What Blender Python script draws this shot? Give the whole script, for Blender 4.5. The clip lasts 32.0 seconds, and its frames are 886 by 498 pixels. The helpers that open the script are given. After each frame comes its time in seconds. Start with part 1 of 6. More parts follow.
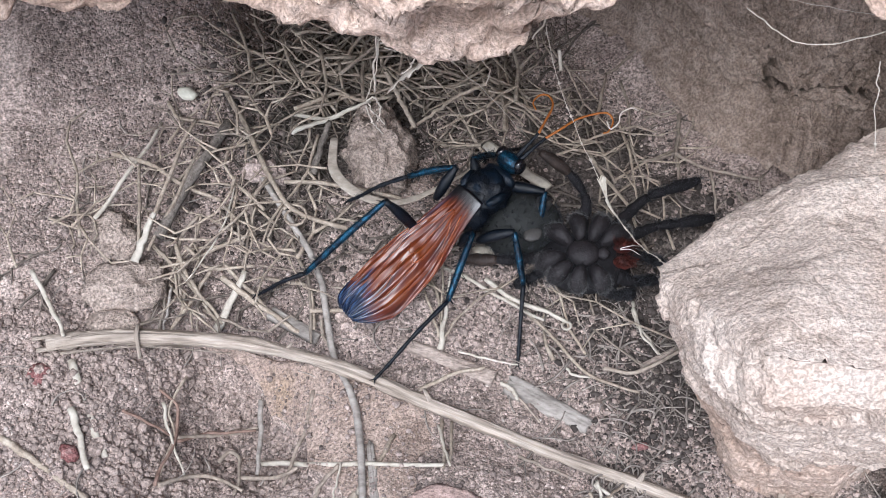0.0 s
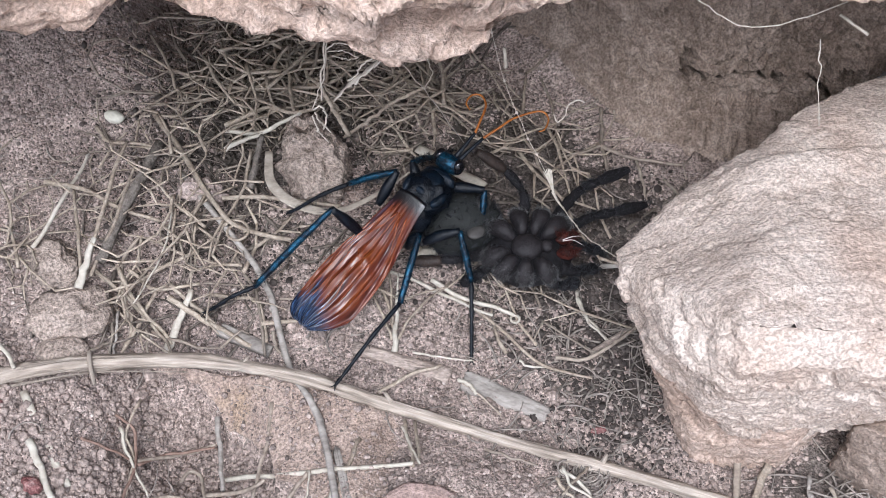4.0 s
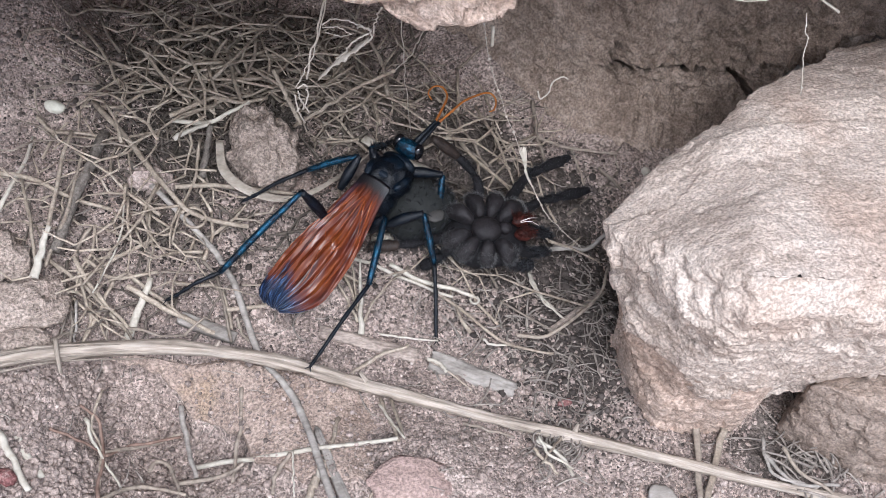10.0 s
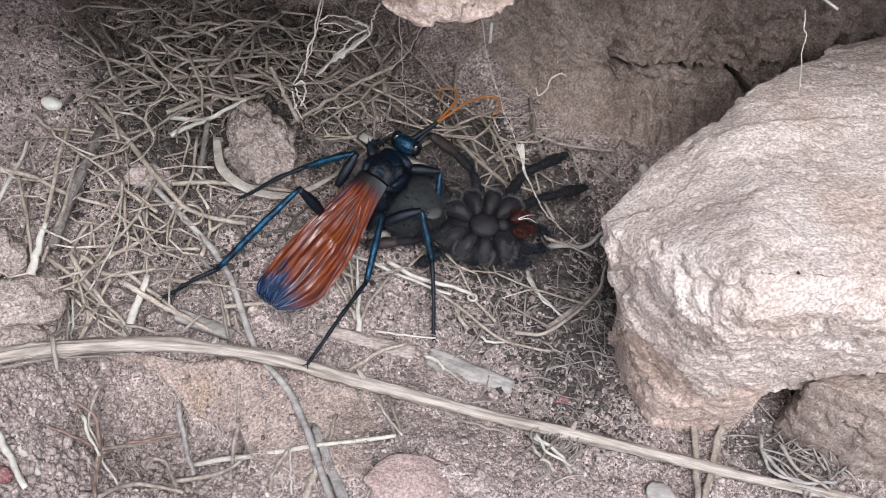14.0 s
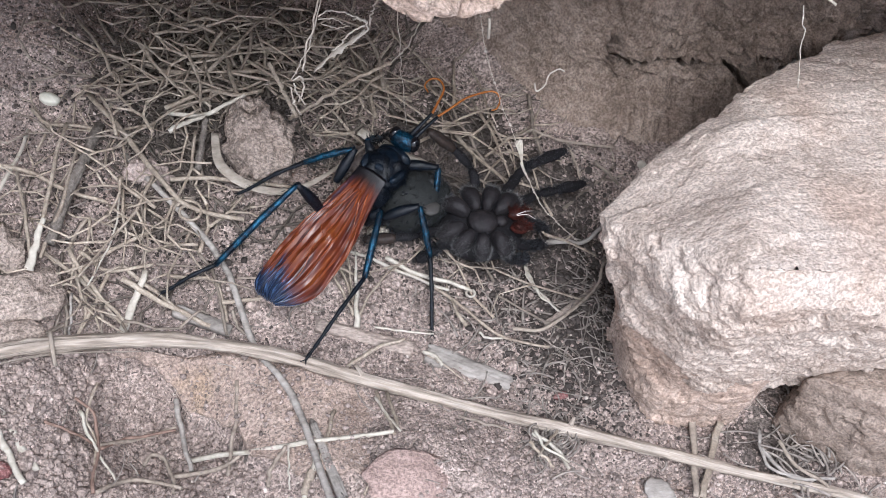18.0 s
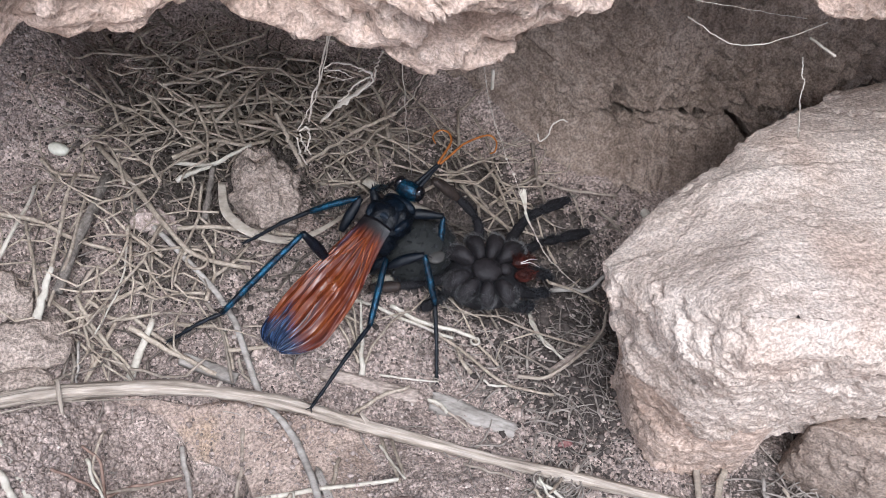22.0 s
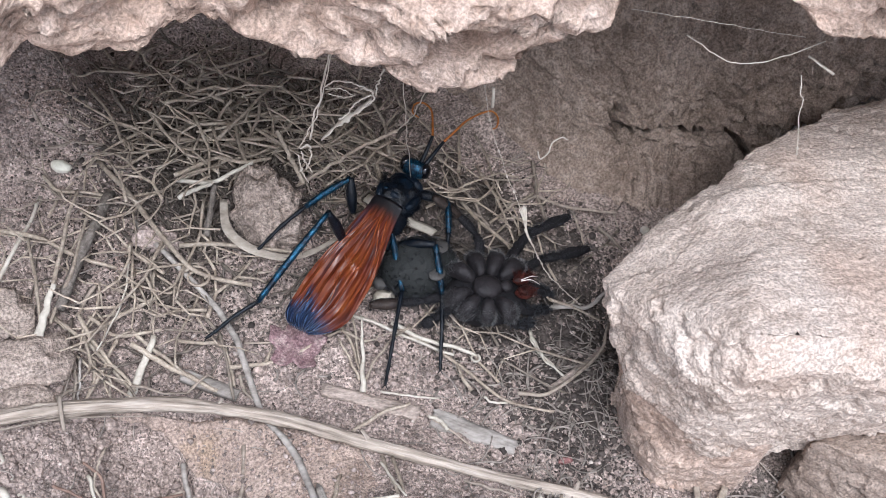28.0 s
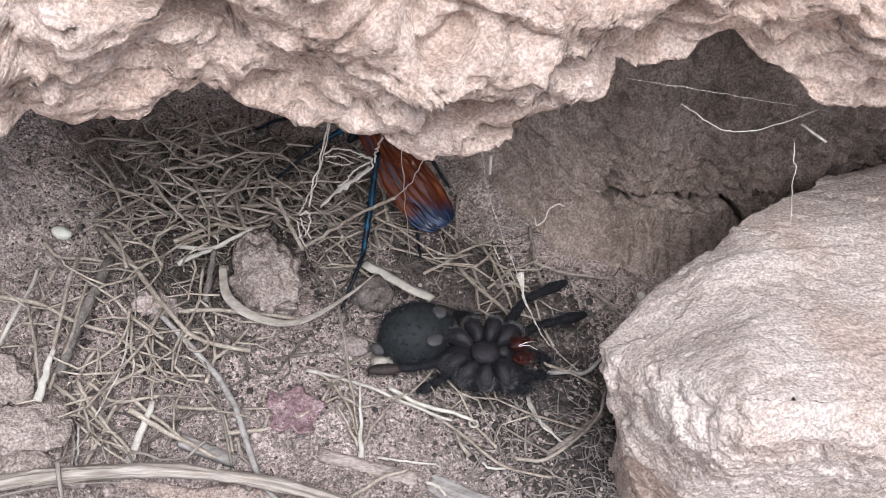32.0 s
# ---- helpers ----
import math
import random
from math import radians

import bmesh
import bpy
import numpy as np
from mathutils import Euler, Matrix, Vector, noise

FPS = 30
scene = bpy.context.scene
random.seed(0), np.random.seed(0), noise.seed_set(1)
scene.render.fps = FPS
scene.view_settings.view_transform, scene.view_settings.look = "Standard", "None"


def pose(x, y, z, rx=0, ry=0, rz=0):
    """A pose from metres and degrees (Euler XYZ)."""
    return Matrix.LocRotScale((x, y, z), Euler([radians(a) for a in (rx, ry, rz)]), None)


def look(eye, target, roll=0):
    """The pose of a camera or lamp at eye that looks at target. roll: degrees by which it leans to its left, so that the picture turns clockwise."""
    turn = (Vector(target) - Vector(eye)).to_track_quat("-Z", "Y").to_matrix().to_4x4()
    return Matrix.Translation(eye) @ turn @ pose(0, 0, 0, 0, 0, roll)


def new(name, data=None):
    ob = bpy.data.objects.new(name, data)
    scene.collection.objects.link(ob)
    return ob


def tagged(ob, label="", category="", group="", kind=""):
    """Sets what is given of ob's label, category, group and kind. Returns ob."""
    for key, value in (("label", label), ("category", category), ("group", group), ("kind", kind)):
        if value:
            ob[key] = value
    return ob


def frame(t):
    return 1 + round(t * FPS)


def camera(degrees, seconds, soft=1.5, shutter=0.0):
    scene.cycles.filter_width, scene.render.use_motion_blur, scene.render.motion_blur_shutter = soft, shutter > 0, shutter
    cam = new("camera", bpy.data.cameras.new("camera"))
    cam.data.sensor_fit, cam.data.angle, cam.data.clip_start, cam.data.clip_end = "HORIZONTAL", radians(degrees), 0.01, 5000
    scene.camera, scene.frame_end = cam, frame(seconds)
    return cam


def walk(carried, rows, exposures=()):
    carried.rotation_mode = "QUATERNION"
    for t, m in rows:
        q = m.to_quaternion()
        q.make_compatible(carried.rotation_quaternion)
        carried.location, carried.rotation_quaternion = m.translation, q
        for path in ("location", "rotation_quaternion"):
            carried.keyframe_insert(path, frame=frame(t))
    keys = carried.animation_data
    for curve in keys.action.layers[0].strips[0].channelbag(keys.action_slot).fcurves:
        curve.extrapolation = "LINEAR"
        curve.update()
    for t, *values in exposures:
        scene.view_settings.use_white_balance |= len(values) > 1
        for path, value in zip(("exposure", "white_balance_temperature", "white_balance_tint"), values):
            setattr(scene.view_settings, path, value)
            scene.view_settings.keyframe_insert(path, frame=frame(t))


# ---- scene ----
MM = 0.001

# ---- camera and its way ----
cam = camera(36.0, 32.0, soft=0.6)
PATH = [
    (0, pose(-0.01212, -0.15302, 0.21925, 33.431, -0.715, 4.836)),
    (0.5, pose(-0.01180, -0.15241, 0.21743, 32.612, -0.833, 4.634)),
    (1, pose(-0.01123, -0.15212, 0.21880, 32.592, -0.990, 3.908)),
    (1.5, pose(-0.01079, -0.15172, 0.21865, 32.837, -1.148, 3.342)),
    (2, pose(-0.01153, -0.15125, 0.21950, 32.785, -1.416, 2.791)),
    (2.5, pose(-0.01014, -0.15149, 0.21823, 33.270, -1.504, 2.293)),
    (3, pose(-0.01059, -0.15123, 0.21868, 33.505, -2.162, 1.109)),
    (3.5, pose(-0.01509, -0.15335, 0.22054, 33.780, -2.282, 0.023)),
    (5.5, pose(-0.06591, -0.16998, 0.21553, 36.470, -8.591, -7.490)),
    (6, pose(-0.06556, -0.16828, 0.21244, 36.176, -9.285, -7.429)),
    (6.5, pose(-0.06559, -0.16806, 0.21217, 35.980, -9.701, -7.640)),
    (7, pose(-0.06574, -0.16859, 0.21307, 36.050, -10.006, -7.862)),
    (7.5, pose(-0.06490, -0.16715, 0.21191, 36.497, -10.214, -8.101)),
    (8, pose(-0.06586, -0.16882, 0.21408, 36.980, -10.420, -8.347)),
    (8.5, pose(-0.06514, -0.16773, 0.21259, 37.421, -10.519, -8.442)),
    (9, pose(-0.06518, -0.16772, 0.21266, 37.466, -10.592, -8.475)),
    (9.5, pose(-0.06523, -0.16770, 0.21279, 37.337, -10.614, -8.510)),
    (10, pose(-0.06530, -0.16775, 0.21274, 37.253, -10.641, -8.528)),
    (11, pose(-0.06530, -0.16786, 0.21252, 37.265, -10.695, -8.533)),
    (12, pose(-0.06526, -0.16763, 0.21217, 37.233, -10.744, -8.548)),
    (13, pose(-0.06525, -0.16787, 0.21240, 37.234, -10.737, -8.559)),
    (14, pose(-0.06533, -0.16772, 0.21226, 37.199, -10.759, -8.576)),
    (14.5, pose(-0.06518, -0.16773, 0.21205, 37.196, -10.763, -8.546)),
    (16.5, pose(-0.06530, -0.16775, 0.21195, 37.107, -10.821, -8.588)),
    (17, pose(-0.06532, -0.16766, 0.21196, 37.016, -10.828, -8.601)),
    (17.5, pose(-0.06540, -0.16748, 0.21178, 36.994, -10.856, -8.631)),
    (18, pose(-0.06536, -0.16789, 0.21199, 37.097, -10.843, -8.608)),
    (18.5, pose(-0.06544, -0.16772, 0.21194, 37.287, -10.847, -8.649)),
    (19, pose(-0.06555, -0.16796, 0.21248, 37.534, -10.835, -8.636)),
    (19.5, pose(-0.06547, -0.16788, 0.21239, 37.835, -10.824, -8.611)),
    (20, pose(-0.06539, -0.16786, 0.21274, 38.145, -10.724, -8.596)),
    (20.5, pose(-0.06554, -0.16842, 0.21341, 38.395, -10.675, -8.551)),
    (21, pose(-0.06557, -0.16837, 0.21352, 38.635, -10.645, -8.523)),
    (21.5, pose(-0.06559, -0.16893, 0.21390, 38.857, -10.610, -8.480)),
    (22, pose(-0.06565, -0.16869, 0.21388, 38.997, -10.628, -8.500)),
    (22.5, pose(-0.06568, -0.16872, 0.21392, 39.063, -10.615, -8.502)),
    (23, pose(-0.06569, -0.16883, 0.21402, 39.057, -10.599, -8.488)),
    (24, pose(-0.06557, -0.16873, 0.21387, 39.032, -10.578, -8.466)),
    (25, pose(-0.06568, -0.16871, 0.21391, 39.021, -10.589, -8.478)),
    (25.5, pose(-0.06580, -0.16874, 0.21387, 39.029, -10.611, -8.485)),
    (27.5, pose(-0.06591, -0.16907, 0.21447, 39.388, -10.599, -8.498)),
    (28, pose(-0.06588, -0.16929, 0.21458, 39.719, -10.610, -8.480)),
    (28.5, pose(-0.06581, -0.16936, 0.21486, 40.232, -10.605, -8.506)),
    (29, pose(-0.06604, -0.16993, 0.21558, 40.919, -10.615, -8.574)),
    (29.5, pose(-0.06619, -0.17034, 0.21614, 41.642, -10.651, -8.613)),
    (30, pose(-0.06654, -0.17088, 0.21681, 42.228, -10.681, -8.639)),
    (30.5, pose(-0.06633, -0.17048, 0.21640, 42.572, -10.675, -8.632)),
    (31, pose(-0.06642, -0.17078, 0.21648, 42.662, -10.687, -8.584)),
    (31.5, pose(-0.06626, -0.17043, 0.21634, 42.550, -10.660, -8.555)),
    (32, pose(-0.06621, -0.17027, 0.21603, 42.457, -10.647, -8.547)),
]
walk(cam, PATH, [(0, 0.58, 5780, 10), (32, 0.58, 5780, 10)])

# ---- sky and sun: thin overcast, light from above and from the open side ----
SUN_UP, SUN_TURN = 57.0, 194.0
world = bpy.data.worlds.new("sky")
scene.world = world
world.use_nodes = True
wn = world.node_tree.nodes
sky = wn.new("ShaderNodeTexSky")
sky.sky_type, sky.sun_disc = "NISHITA", False
sky.sun_elevation, sky.sun_rotation = radians(SUN_UP), radians(SUN_TURN)
sky.air_density, sky.dust_density = 1.0, 4.0
pale = wn.new("ShaderNodeHueSaturation")
pale.inputs["Saturation"].default_value = 0.5
world.node_tree.links.new(sky.outputs[0], pale.inputs["Color"])
world.node_tree.links.new(pale.outputs[0], wn["Background"].inputs["Color"])
wn["Background"].inputs["Strength"].default_value = 0.142
sun = new("sun", bpy.data.lights.new("sun", "SUN"))
sun.data.energy, sun.data.angle, sun.data.color = 2.1, radians(32), (1.0, 0.97, 0.94)
a, b = radians(SUN_UP), radians(SUN_TURN)
sun.matrix_basis = look((0, 0, 3), (-math.sin(b) * math.cos(a), -math.cos(b) * math.cos(a), 3 - math.sin(a)))


# ---- materials ----
def material(name, stops, scale, rough=0.9, bump=0.4, fine=6.0, detail=8.0, metal=0.0, spec=0.3, relief=0.001, each=0.0, stain=None, stretch=None, grain=0.0, mapped="", chips=()):
    """A mottled surface: a colour ramp over noise at two scales, spots of a stain, and relief. scale: features per metre."""
    m = bpy.data.materials.new(name)
    m.use_nodes = True
    n, l = m.node_tree.nodes, m.node_tree.links
    p = n["Principled BSDF"]
    co = n.new("ShaderNodeTexCoord")
    src = co.outputs["Object"]
    if mapped:
        um = n.new("ShaderNodeUVMap")
        um.uv_map = mapped
        src = um.outputs[0]
    if stretch:
        mp = n.new("ShaderNodeMapping")
        mp.vector_type = "TEXTURE"
        mp.inputs["Scale"].default_value = [1 / v for v in stretch]
        l.new(src, mp.inputs["Vector"])
        src = mp.outputs[0]
    big, small = n.new("ShaderNodeTexNoise"), n.new("ShaderNodeTexNoise")
    for t, s in ((big, scale), (small, scale * fine)):
        t.inputs["Scale"].default_value, t.inputs["Detail"].default_value, t.inputs["Roughness"].default_value = s, detail, 0.62
        l.new(src, t.inputs["Vector"])
    mix = n.new("ShaderNodeMix")
    mix.inputs["Factor"].default_value = 0.45
    l.new(big.outputs["Fac"], mix.inputs["A"])
    l.new(small.outputs["Fac"], mix.inputs["B"])
    ramp = n.new("ShaderNodeValToRGB")
    while len(ramp.color_ramp.elements) < len(stops):
        ramp.color_ramp.elements.new(0.5)
    for e, (at, c) in zip(ramp.color_ramp.elements, stops):
        e.position, e.color = at, (*c, 1)
    l.new(mix.outputs[0], ramp.inputs[0])
    out = ramp.outputs[0]
    if stain:
        colour, size, low = stain
        sp = n.new("ShaderNodeTexNoise")
        sp.inputs["Scale"].default_value, sp.inputs["Detail"].default_value = size, 5
        l.new(src, sp.inputs["Vector"])
        cut = n.new("ShaderNodeMapRange")
        cut.inputs["From Min"].default_value, cut.inputs["From Max"].default_value = low, low + 0.16
        l.new(sp.outputs["Fac"], cut.inputs["Value"])
        sm = n.new("ShaderNodeMix")
        sm.data_type = "RGBA"
        l.new(cut.outputs[0], sm.inputs[0])
        l.new(out, sm.inputs[6])
        sm.inputs[7].default_value = (*colour, 1)
        out = sm.outputs[2]
    gr = None
    if grain:
        gr = n.new("ShaderNodeTexNoise")
        gr.inputs["Scale"].default_value, gr.inputs["Detail"].default_value, gr.inputs["Roughness"].default_value = 1900, 2, 0.6
        l.new(src, gr.inputs["Vector"])
        gm, gh = n.new("ShaderNodeMapRange"), n.new("ShaderNodeHueSaturation")
        gm.inputs["From Min"].default_value, gm.inputs["From Max"].default_value = 0.36, 0.64
        gm.inputs["To Min"].default_value, gm.inputs["To Max"].default_value = 1 - grain, 1 + grain
        l.new(gr.outputs["Fac"], gm.inputs["Value"])
        l.new(gm.outputs[0], gh.inputs["Value"])
        l.new(out, gh.inputs["Color"])
        out = gh.outputs[0]
    chip = None
    if chips:
        warp, vo = n.new("ShaderNodeMix"), n.new("ShaderNodeTexVoronoi")
        warp.data_type = "VECTOR"
        warp.inputs["Factor"].default_value = 0.0007
        l.new(src, warp.inputs[4])
        l.new(small.outputs["Color"], warp.inputs[5])
        vo.inputs["Scale"].default_value = chips[0]
        vo.inputs["Detail"].default_value, vo.inputs["Roughness"].default_value = 1, 0.5
        vo.normalize = True
        l.new(warp.outputs[1], vo.inputs["Vector"])
        chip = vo.outputs["Distance"]
        cm, ch = n.new("ShaderNodeMapRange"), n.new("ShaderNodeHueSaturation")
        cm.inputs["To Min"].default_value, cm.inputs["To Max"].default_value = 1 + chips[2], 1 - chips[2]
        l.new(chip, cm.inputs["Value"])
        l.new(cm.outputs[0], ch.inputs["Value"])
        l.new(out, ch.inputs["Color"])
        out = ch.outputs[0]
    if each:
        isl, oi, add, hs = n.new("ShaderNodeNewGeometry"), n.new("ShaderNodeObjectInfo"), n.new("ShaderNodeMath"), n.new("ShaderNodeHueSaturation")
        l.new(isl.outputs["Random Per Island"], add.inputs[0])
        l.new(oi.outputs["Random"], add.inputs[1])
        mr = n.new("ShaderNodeMapRange")
        mr.inputs["From Max"].default_value = 2
        mr.inputs["To Min"].default_value, mr.inputs["To Max"].default_value = 1 - each, 1 + each
        l.new(add.outputs[0], mr.inputs["Value"])
        l.new(mr.outputs[0], hs.inputs["Value"])
        l.new(out, hs.inputs["Color"])
        out = hs.outputs[0]
    l.new(out, p.inputs["Base Color"])
    p.inputs["Roughness"].default_value, p.inputs["Metallic"].default_value = rough, metal
    p.inputs["Specular IOR Level"].default_value = spec
    if bump:
        bp = n.new("ShaderNodeBump")
        bp.inputs["Strength"].default_value, bp.inputs["Distance"].default_value = bump, relief
        l.new(mix.outputs[0], bp.inputs["Height"])
        if gr:
            b2 = n.new("ShaderNodeBump")
            b2.inputs["Strength"].default_value, b2.inputs["Distance"].default_value = min(1.0, grain * 2.2), 0.0005
            l.new(gr.outputs["Fac"], b2.inputs["Height"])
            l.new(b2.outputs[0], bp.inputs["Normal"])
        top = bp.outputs[0]
        if chip:
            b3 = n.new("ShaderNodeBump")
            b3.inputs["Strength"].default_value, b3.inputs["Distance"].default_value = 1.0, chips[1]
            b3.invert = True
            l.new(chip, b3.inputs["Height"])
            l.new(top, b3.inputs["Normal"])
            top = b3.outputs[0]
        l.new(top, p.inputs["Normal"])
    return m


SOIL = material("dry soil", [(0.37, (0.16, 0.124, 0.108)), (0.5, (0.32, 0.256, 0.226)), (0.63, (0.48, 0.396, 0.354))], 110, bump=0.9, fine=7, relief=0.0012, stain=((0.31, 0.232, 0.195), 38, 0.56), grain=0.5, chips=(700, 0.00016, 0.25))
WALL = material("packed soil", [(0.39, (0.2, 0.15, 0.118)), (0.5, (0.29, 0.224, 0.181)), (0.61, (0.39, 0.31, 0.258))], 70, bump=1.0, fine=7, relief=0.002, stain=((0.17, 0.125, 0.1), 60, 0.56), grain=0.3, chips=(300, 0.0003, 0.15))
GRIT = material("grit", [(0.36, (0.2, 0.157, 0.139)), (0.64, (0.5, 0.41, 0.37))], 300, bump=0.5, relief=0.0003, each=0.85, grain=0.25)
# Dark sheet colour: part mould, part shade of the hollow painted in.
MOULD_SHADE = material("dark mould with painted shade", [(0.37, (0.05, 0.04, 0.035)), (0.5, (0.105, 0.087, 0.077)), (0.63, (0.19, 0.16, 0.142))], 140, bump=0.9, fine=7, relief=0.001, grain=0.5, chips=(800, 0.00015, 0.2))
CRUMB = material("soil crumb", [(0.36, (0.22, 0.172, 0.15)), (0.64, (0.4, 0.325, 0.288))], 300, bump=0.6, relief=0.0004, each=0.2, grain=0.3)
# Humus brown that also carries painted shade by the boulder and in the litter.
HUMUS_SHADE = material("dark humus and shade crumbs", [(0.36, (0.05, 0.04, 0.036)), (0.64, (0.12, 0.1, 0.09))], 300, bump=0.5, relief=0.0003, each=0.6)
QUARTZ = material("pale quartz grains", [(0.36, (0.38, 0.32, 0.285)), (0.64, (0.58, 0.51, 0.465))], 300, bump=0.4, relief=0.0003, each=0.25, rough=0.5)
ROCK = material("pale sandstone", [(0.37, (0.3, 0.215, 0.168)), (0.5, (0.44, 0.338, 0.278)), (0.63, (0.54, 0.435, 0.375))], 60, bump=0.7, fine=9, relief=0.0009, stain=((0.38, 0.275, 0.215), 30, 0.55), grain=0.28, chips=(260, 0.0004, 0.15))
BOULDER = material("pale pinkish sandstone", [(0.34, (0.36, 0.288, 0.238)), (0.46, (0.47, 0.39, 0.335)), (0.56, (0.52, 0.442, 0.386)), (0.68, (0.59, 0.512, 0.452))], 60, bump=0.25, fine=7, relief=0.0004, stain=((0.42, 0.325, 0.268), 34, 0.54), grain=0.3, chips=(820, 0.00012, 0.12))
ROCK2 = material("dull sandstone", [(0.37, (0.2, 0.15, 0.12)), (0.5, (0.28, 0.22, 0.182)), (0.63, (0.36, 0.292, 0.247))], 70, bump=0.9, fine=9, relief=0.0012, stain=((0.3, 0.22, 0.175), 30, 0.55), grain=0.28, chips=(300, 0.0003, 0.15))
CLOD = material("crumbly clod", [(0.38, (0.19, 0.15, 0.126)), (0.5, (0.29, 0.235, 0.2)), (0.62, (0.4, 0.33, 0.285))], 160, bump=0.9, fine=6, relief=0.0009, grain=0.4, chips=(500, 0.0002, 0.2))
CRUST = material("soil crust", [(0.38, (0.27, 0.203, 0.168)), (0.62, (0.42, 0.33, 0.28))], 130, bump=0.9, fine=8, relief=0.0008, stain=((0.43, 0.31, 0.2), 45, 0.54), grain=0.35, chips=(900, 0.0001, 0.12))
STRAW = material("dry straw", [(0.34, (0.17, 0.134, 0.102)), (0.5, (0.33, 0.274, 0.217)), (0.66, (0.48, 0.42, 0.345))], 220, rough=0.6, bump=0.8, fine=5, relief=0.0003, each=0.32, grain=0.15)
LITTER = material("old grass litter", [(0.34, (0.16, 0.13, 0.104)), (0.5, (0.3, 0.25, 0.205)), (0.66, (0.42, 0.362, 0.3))], 200, rough=0.7, bump=0.3, fine=4, relief=0.0002, each=0.62)
# Darker litter for the bottom of the pile: shade in the gaps as colour.
SHADE_LITTER = material("shade-dark grass litter", [(0.34, (0.06, 0.05, 0.042)), (0.66, (0.19, 0.16, 0.135))], 200, rough=0.8, bump=0.3, fine=4, relief=0.0002, each=0.6)
LEAF = material("dry grass blade", [(0.34, (0.19, 0.16, 0.13)), (0.5, (0.31, 0.27, 0.225)), (0.66, (0.42, 0.375, 0.32))], 260, rough=0.6, bump=0.6, fine=4, relief=0.0003, stretch=(0.5, 1, 1))
GREY_FIBRE = material("grey fibres", [(0.34, (0.1, 0.086, 0.076)), (0.66, (0.3, 0.263, 0.232))], 200, rough=0.7, bump=0.2, fine=4, relief=0.0002, each=0.5)
DARK_FIBRE = material("dark root fibre", [(0.34, (0.06, 0.052, 0.047)), (0.66, (0.16, 0.14, 0.125))], 200, rough=0.8, bump=0.4, fine=4, relief=0.0003, each=0.4)
RUSSET = material("reddish-brown root", [(0.34, (0.12, 0.075, 0.058)), (0.66, (0.3, 0.205, 0.165))], 220, rough=0.7, bump=0.4, fine=4, relief=0.0002)
WHITE_STRAW = material("bleached straw", [(0.34, (0.33, 0.29, 0.235)), (0.5, (0.47, 0.43, 0.365)), (0.66, (0.58, 0.54, 0.475))], 200, rough=0.55, bump=0.4, fine=4, relief=0.0002, each=0.12)
TWIG = material("weathered twig bark", [(0.36, (0.11, 0.085, 0.066)), (0.46, (0.3, 0.25, 0.205)), (0.54, (0.42, 0.36, 0.305)), (0.64, (0.52, 0.46, 0.4))], 420, rough=0.75, bump=1.0, fine=3, relief=0.0008, stretch=(0.09, 1, 1), grain=0.18, mapped="length")
GREY_WOOD = material("grey dead wood", [(0.36, (0.16, 0.14, 0.124)), (0.5, (0.3, 0.272, 0.246)), (0.64, (0.43, 0.395, 0.362))], 190, rough=0.75, bump=0.8, fine=5, relief=0.0005, stretch=(0.5, 1, 1))
STICK = material("dark dead stick", [(0.36, (0.07, 0.059, 0.05)), (0.5, (0.15, 0.13, 0.112)), (0.64, (0.25, 0.222, 0.196))], 260, rough=0.8, bump=0.9, fine=5, relief=0.0006, grain=0.2)
BARK2 = material("brown wood chip", [(0.36, (0.25, 0.2, 0.17)), (0.64, (0.42, 0.35, 0.305))], 190, rough=0.8, bump=0.8, fine=5, relief=0.0005, stretch=(0.5, 1, 1), grain=0.2)
WEB = material("silk and plant fibre", [(0.36, (0.34, 0.3, 0.25)), (0.64, (0.56, 0.51, 0.45))], 300, rough=0.5, bump=0.2, relief=0.0001)
SHELL = material("ivory pebble", [(0.36, (0.55, 0.52, 0.43)), (0.64, (0.72, 0.7, 0.6))], 300, rough=0.4, bump=0.2, relief=0.0001)
PINK = material("pinkish stone", [(0.36, (0.26, 0.185, 0.162)), (0.64, (0.42, 0.31, 0.275))], 150, rough=0.9, bump=0.6, relief=0.0005, grain=0.3)
PETAL = material("withered petal", [(0.38, (0.13, 0.072, 0.08)), (0.5, (0.25, 0.16, 0.165)), (0.62, (0.42, 0.33, 0.305))], 420, rough=0.7, bump=0.6, relief=0.0005, grain=0.3)
HIP = material("matte dark grey spider hip", [(0.36, (0.007, 0.0062, 0.007)), (0.64, (0.027, 0.0235, 0.0255))], 500, rough=0.55, bump=0.7, fine=5, relief=0.0004, spec=0.2)
SPIDER = material("black spider cuticle", [(0.36, (0.005, 0.0047, 0.0055)), (0.64, (0.018, 0.0165, 0.019))], 400, rough=0.75, bump=0.7, relief=0.0005, spec=0.2)
VELVET = material("velvety green-black spider skin", [(0.36, (0.008, 0.009, 0.0088)), (0.64, (0.024, 0.026, 0.0255))], 400, rough=0.7, bump=0.5, relief=0.0004, spec=0.25)
BROWN_LEG = material("dark brown spider foot", [(0.36, (0.018, 0.012, 0.01)), (0.64, (0.045, 0.031, 0.025))], 400, rough=0.6, bump=0.4, relief=0.0003)
SPIDER_FUR = material("dark grey spider hair", [(0.36, (0.008, 0.009, 0.011)), (0.64, (0.045, 0.047, 0.055))], 300, rough=0.6, bump=0.0, each=0.4)
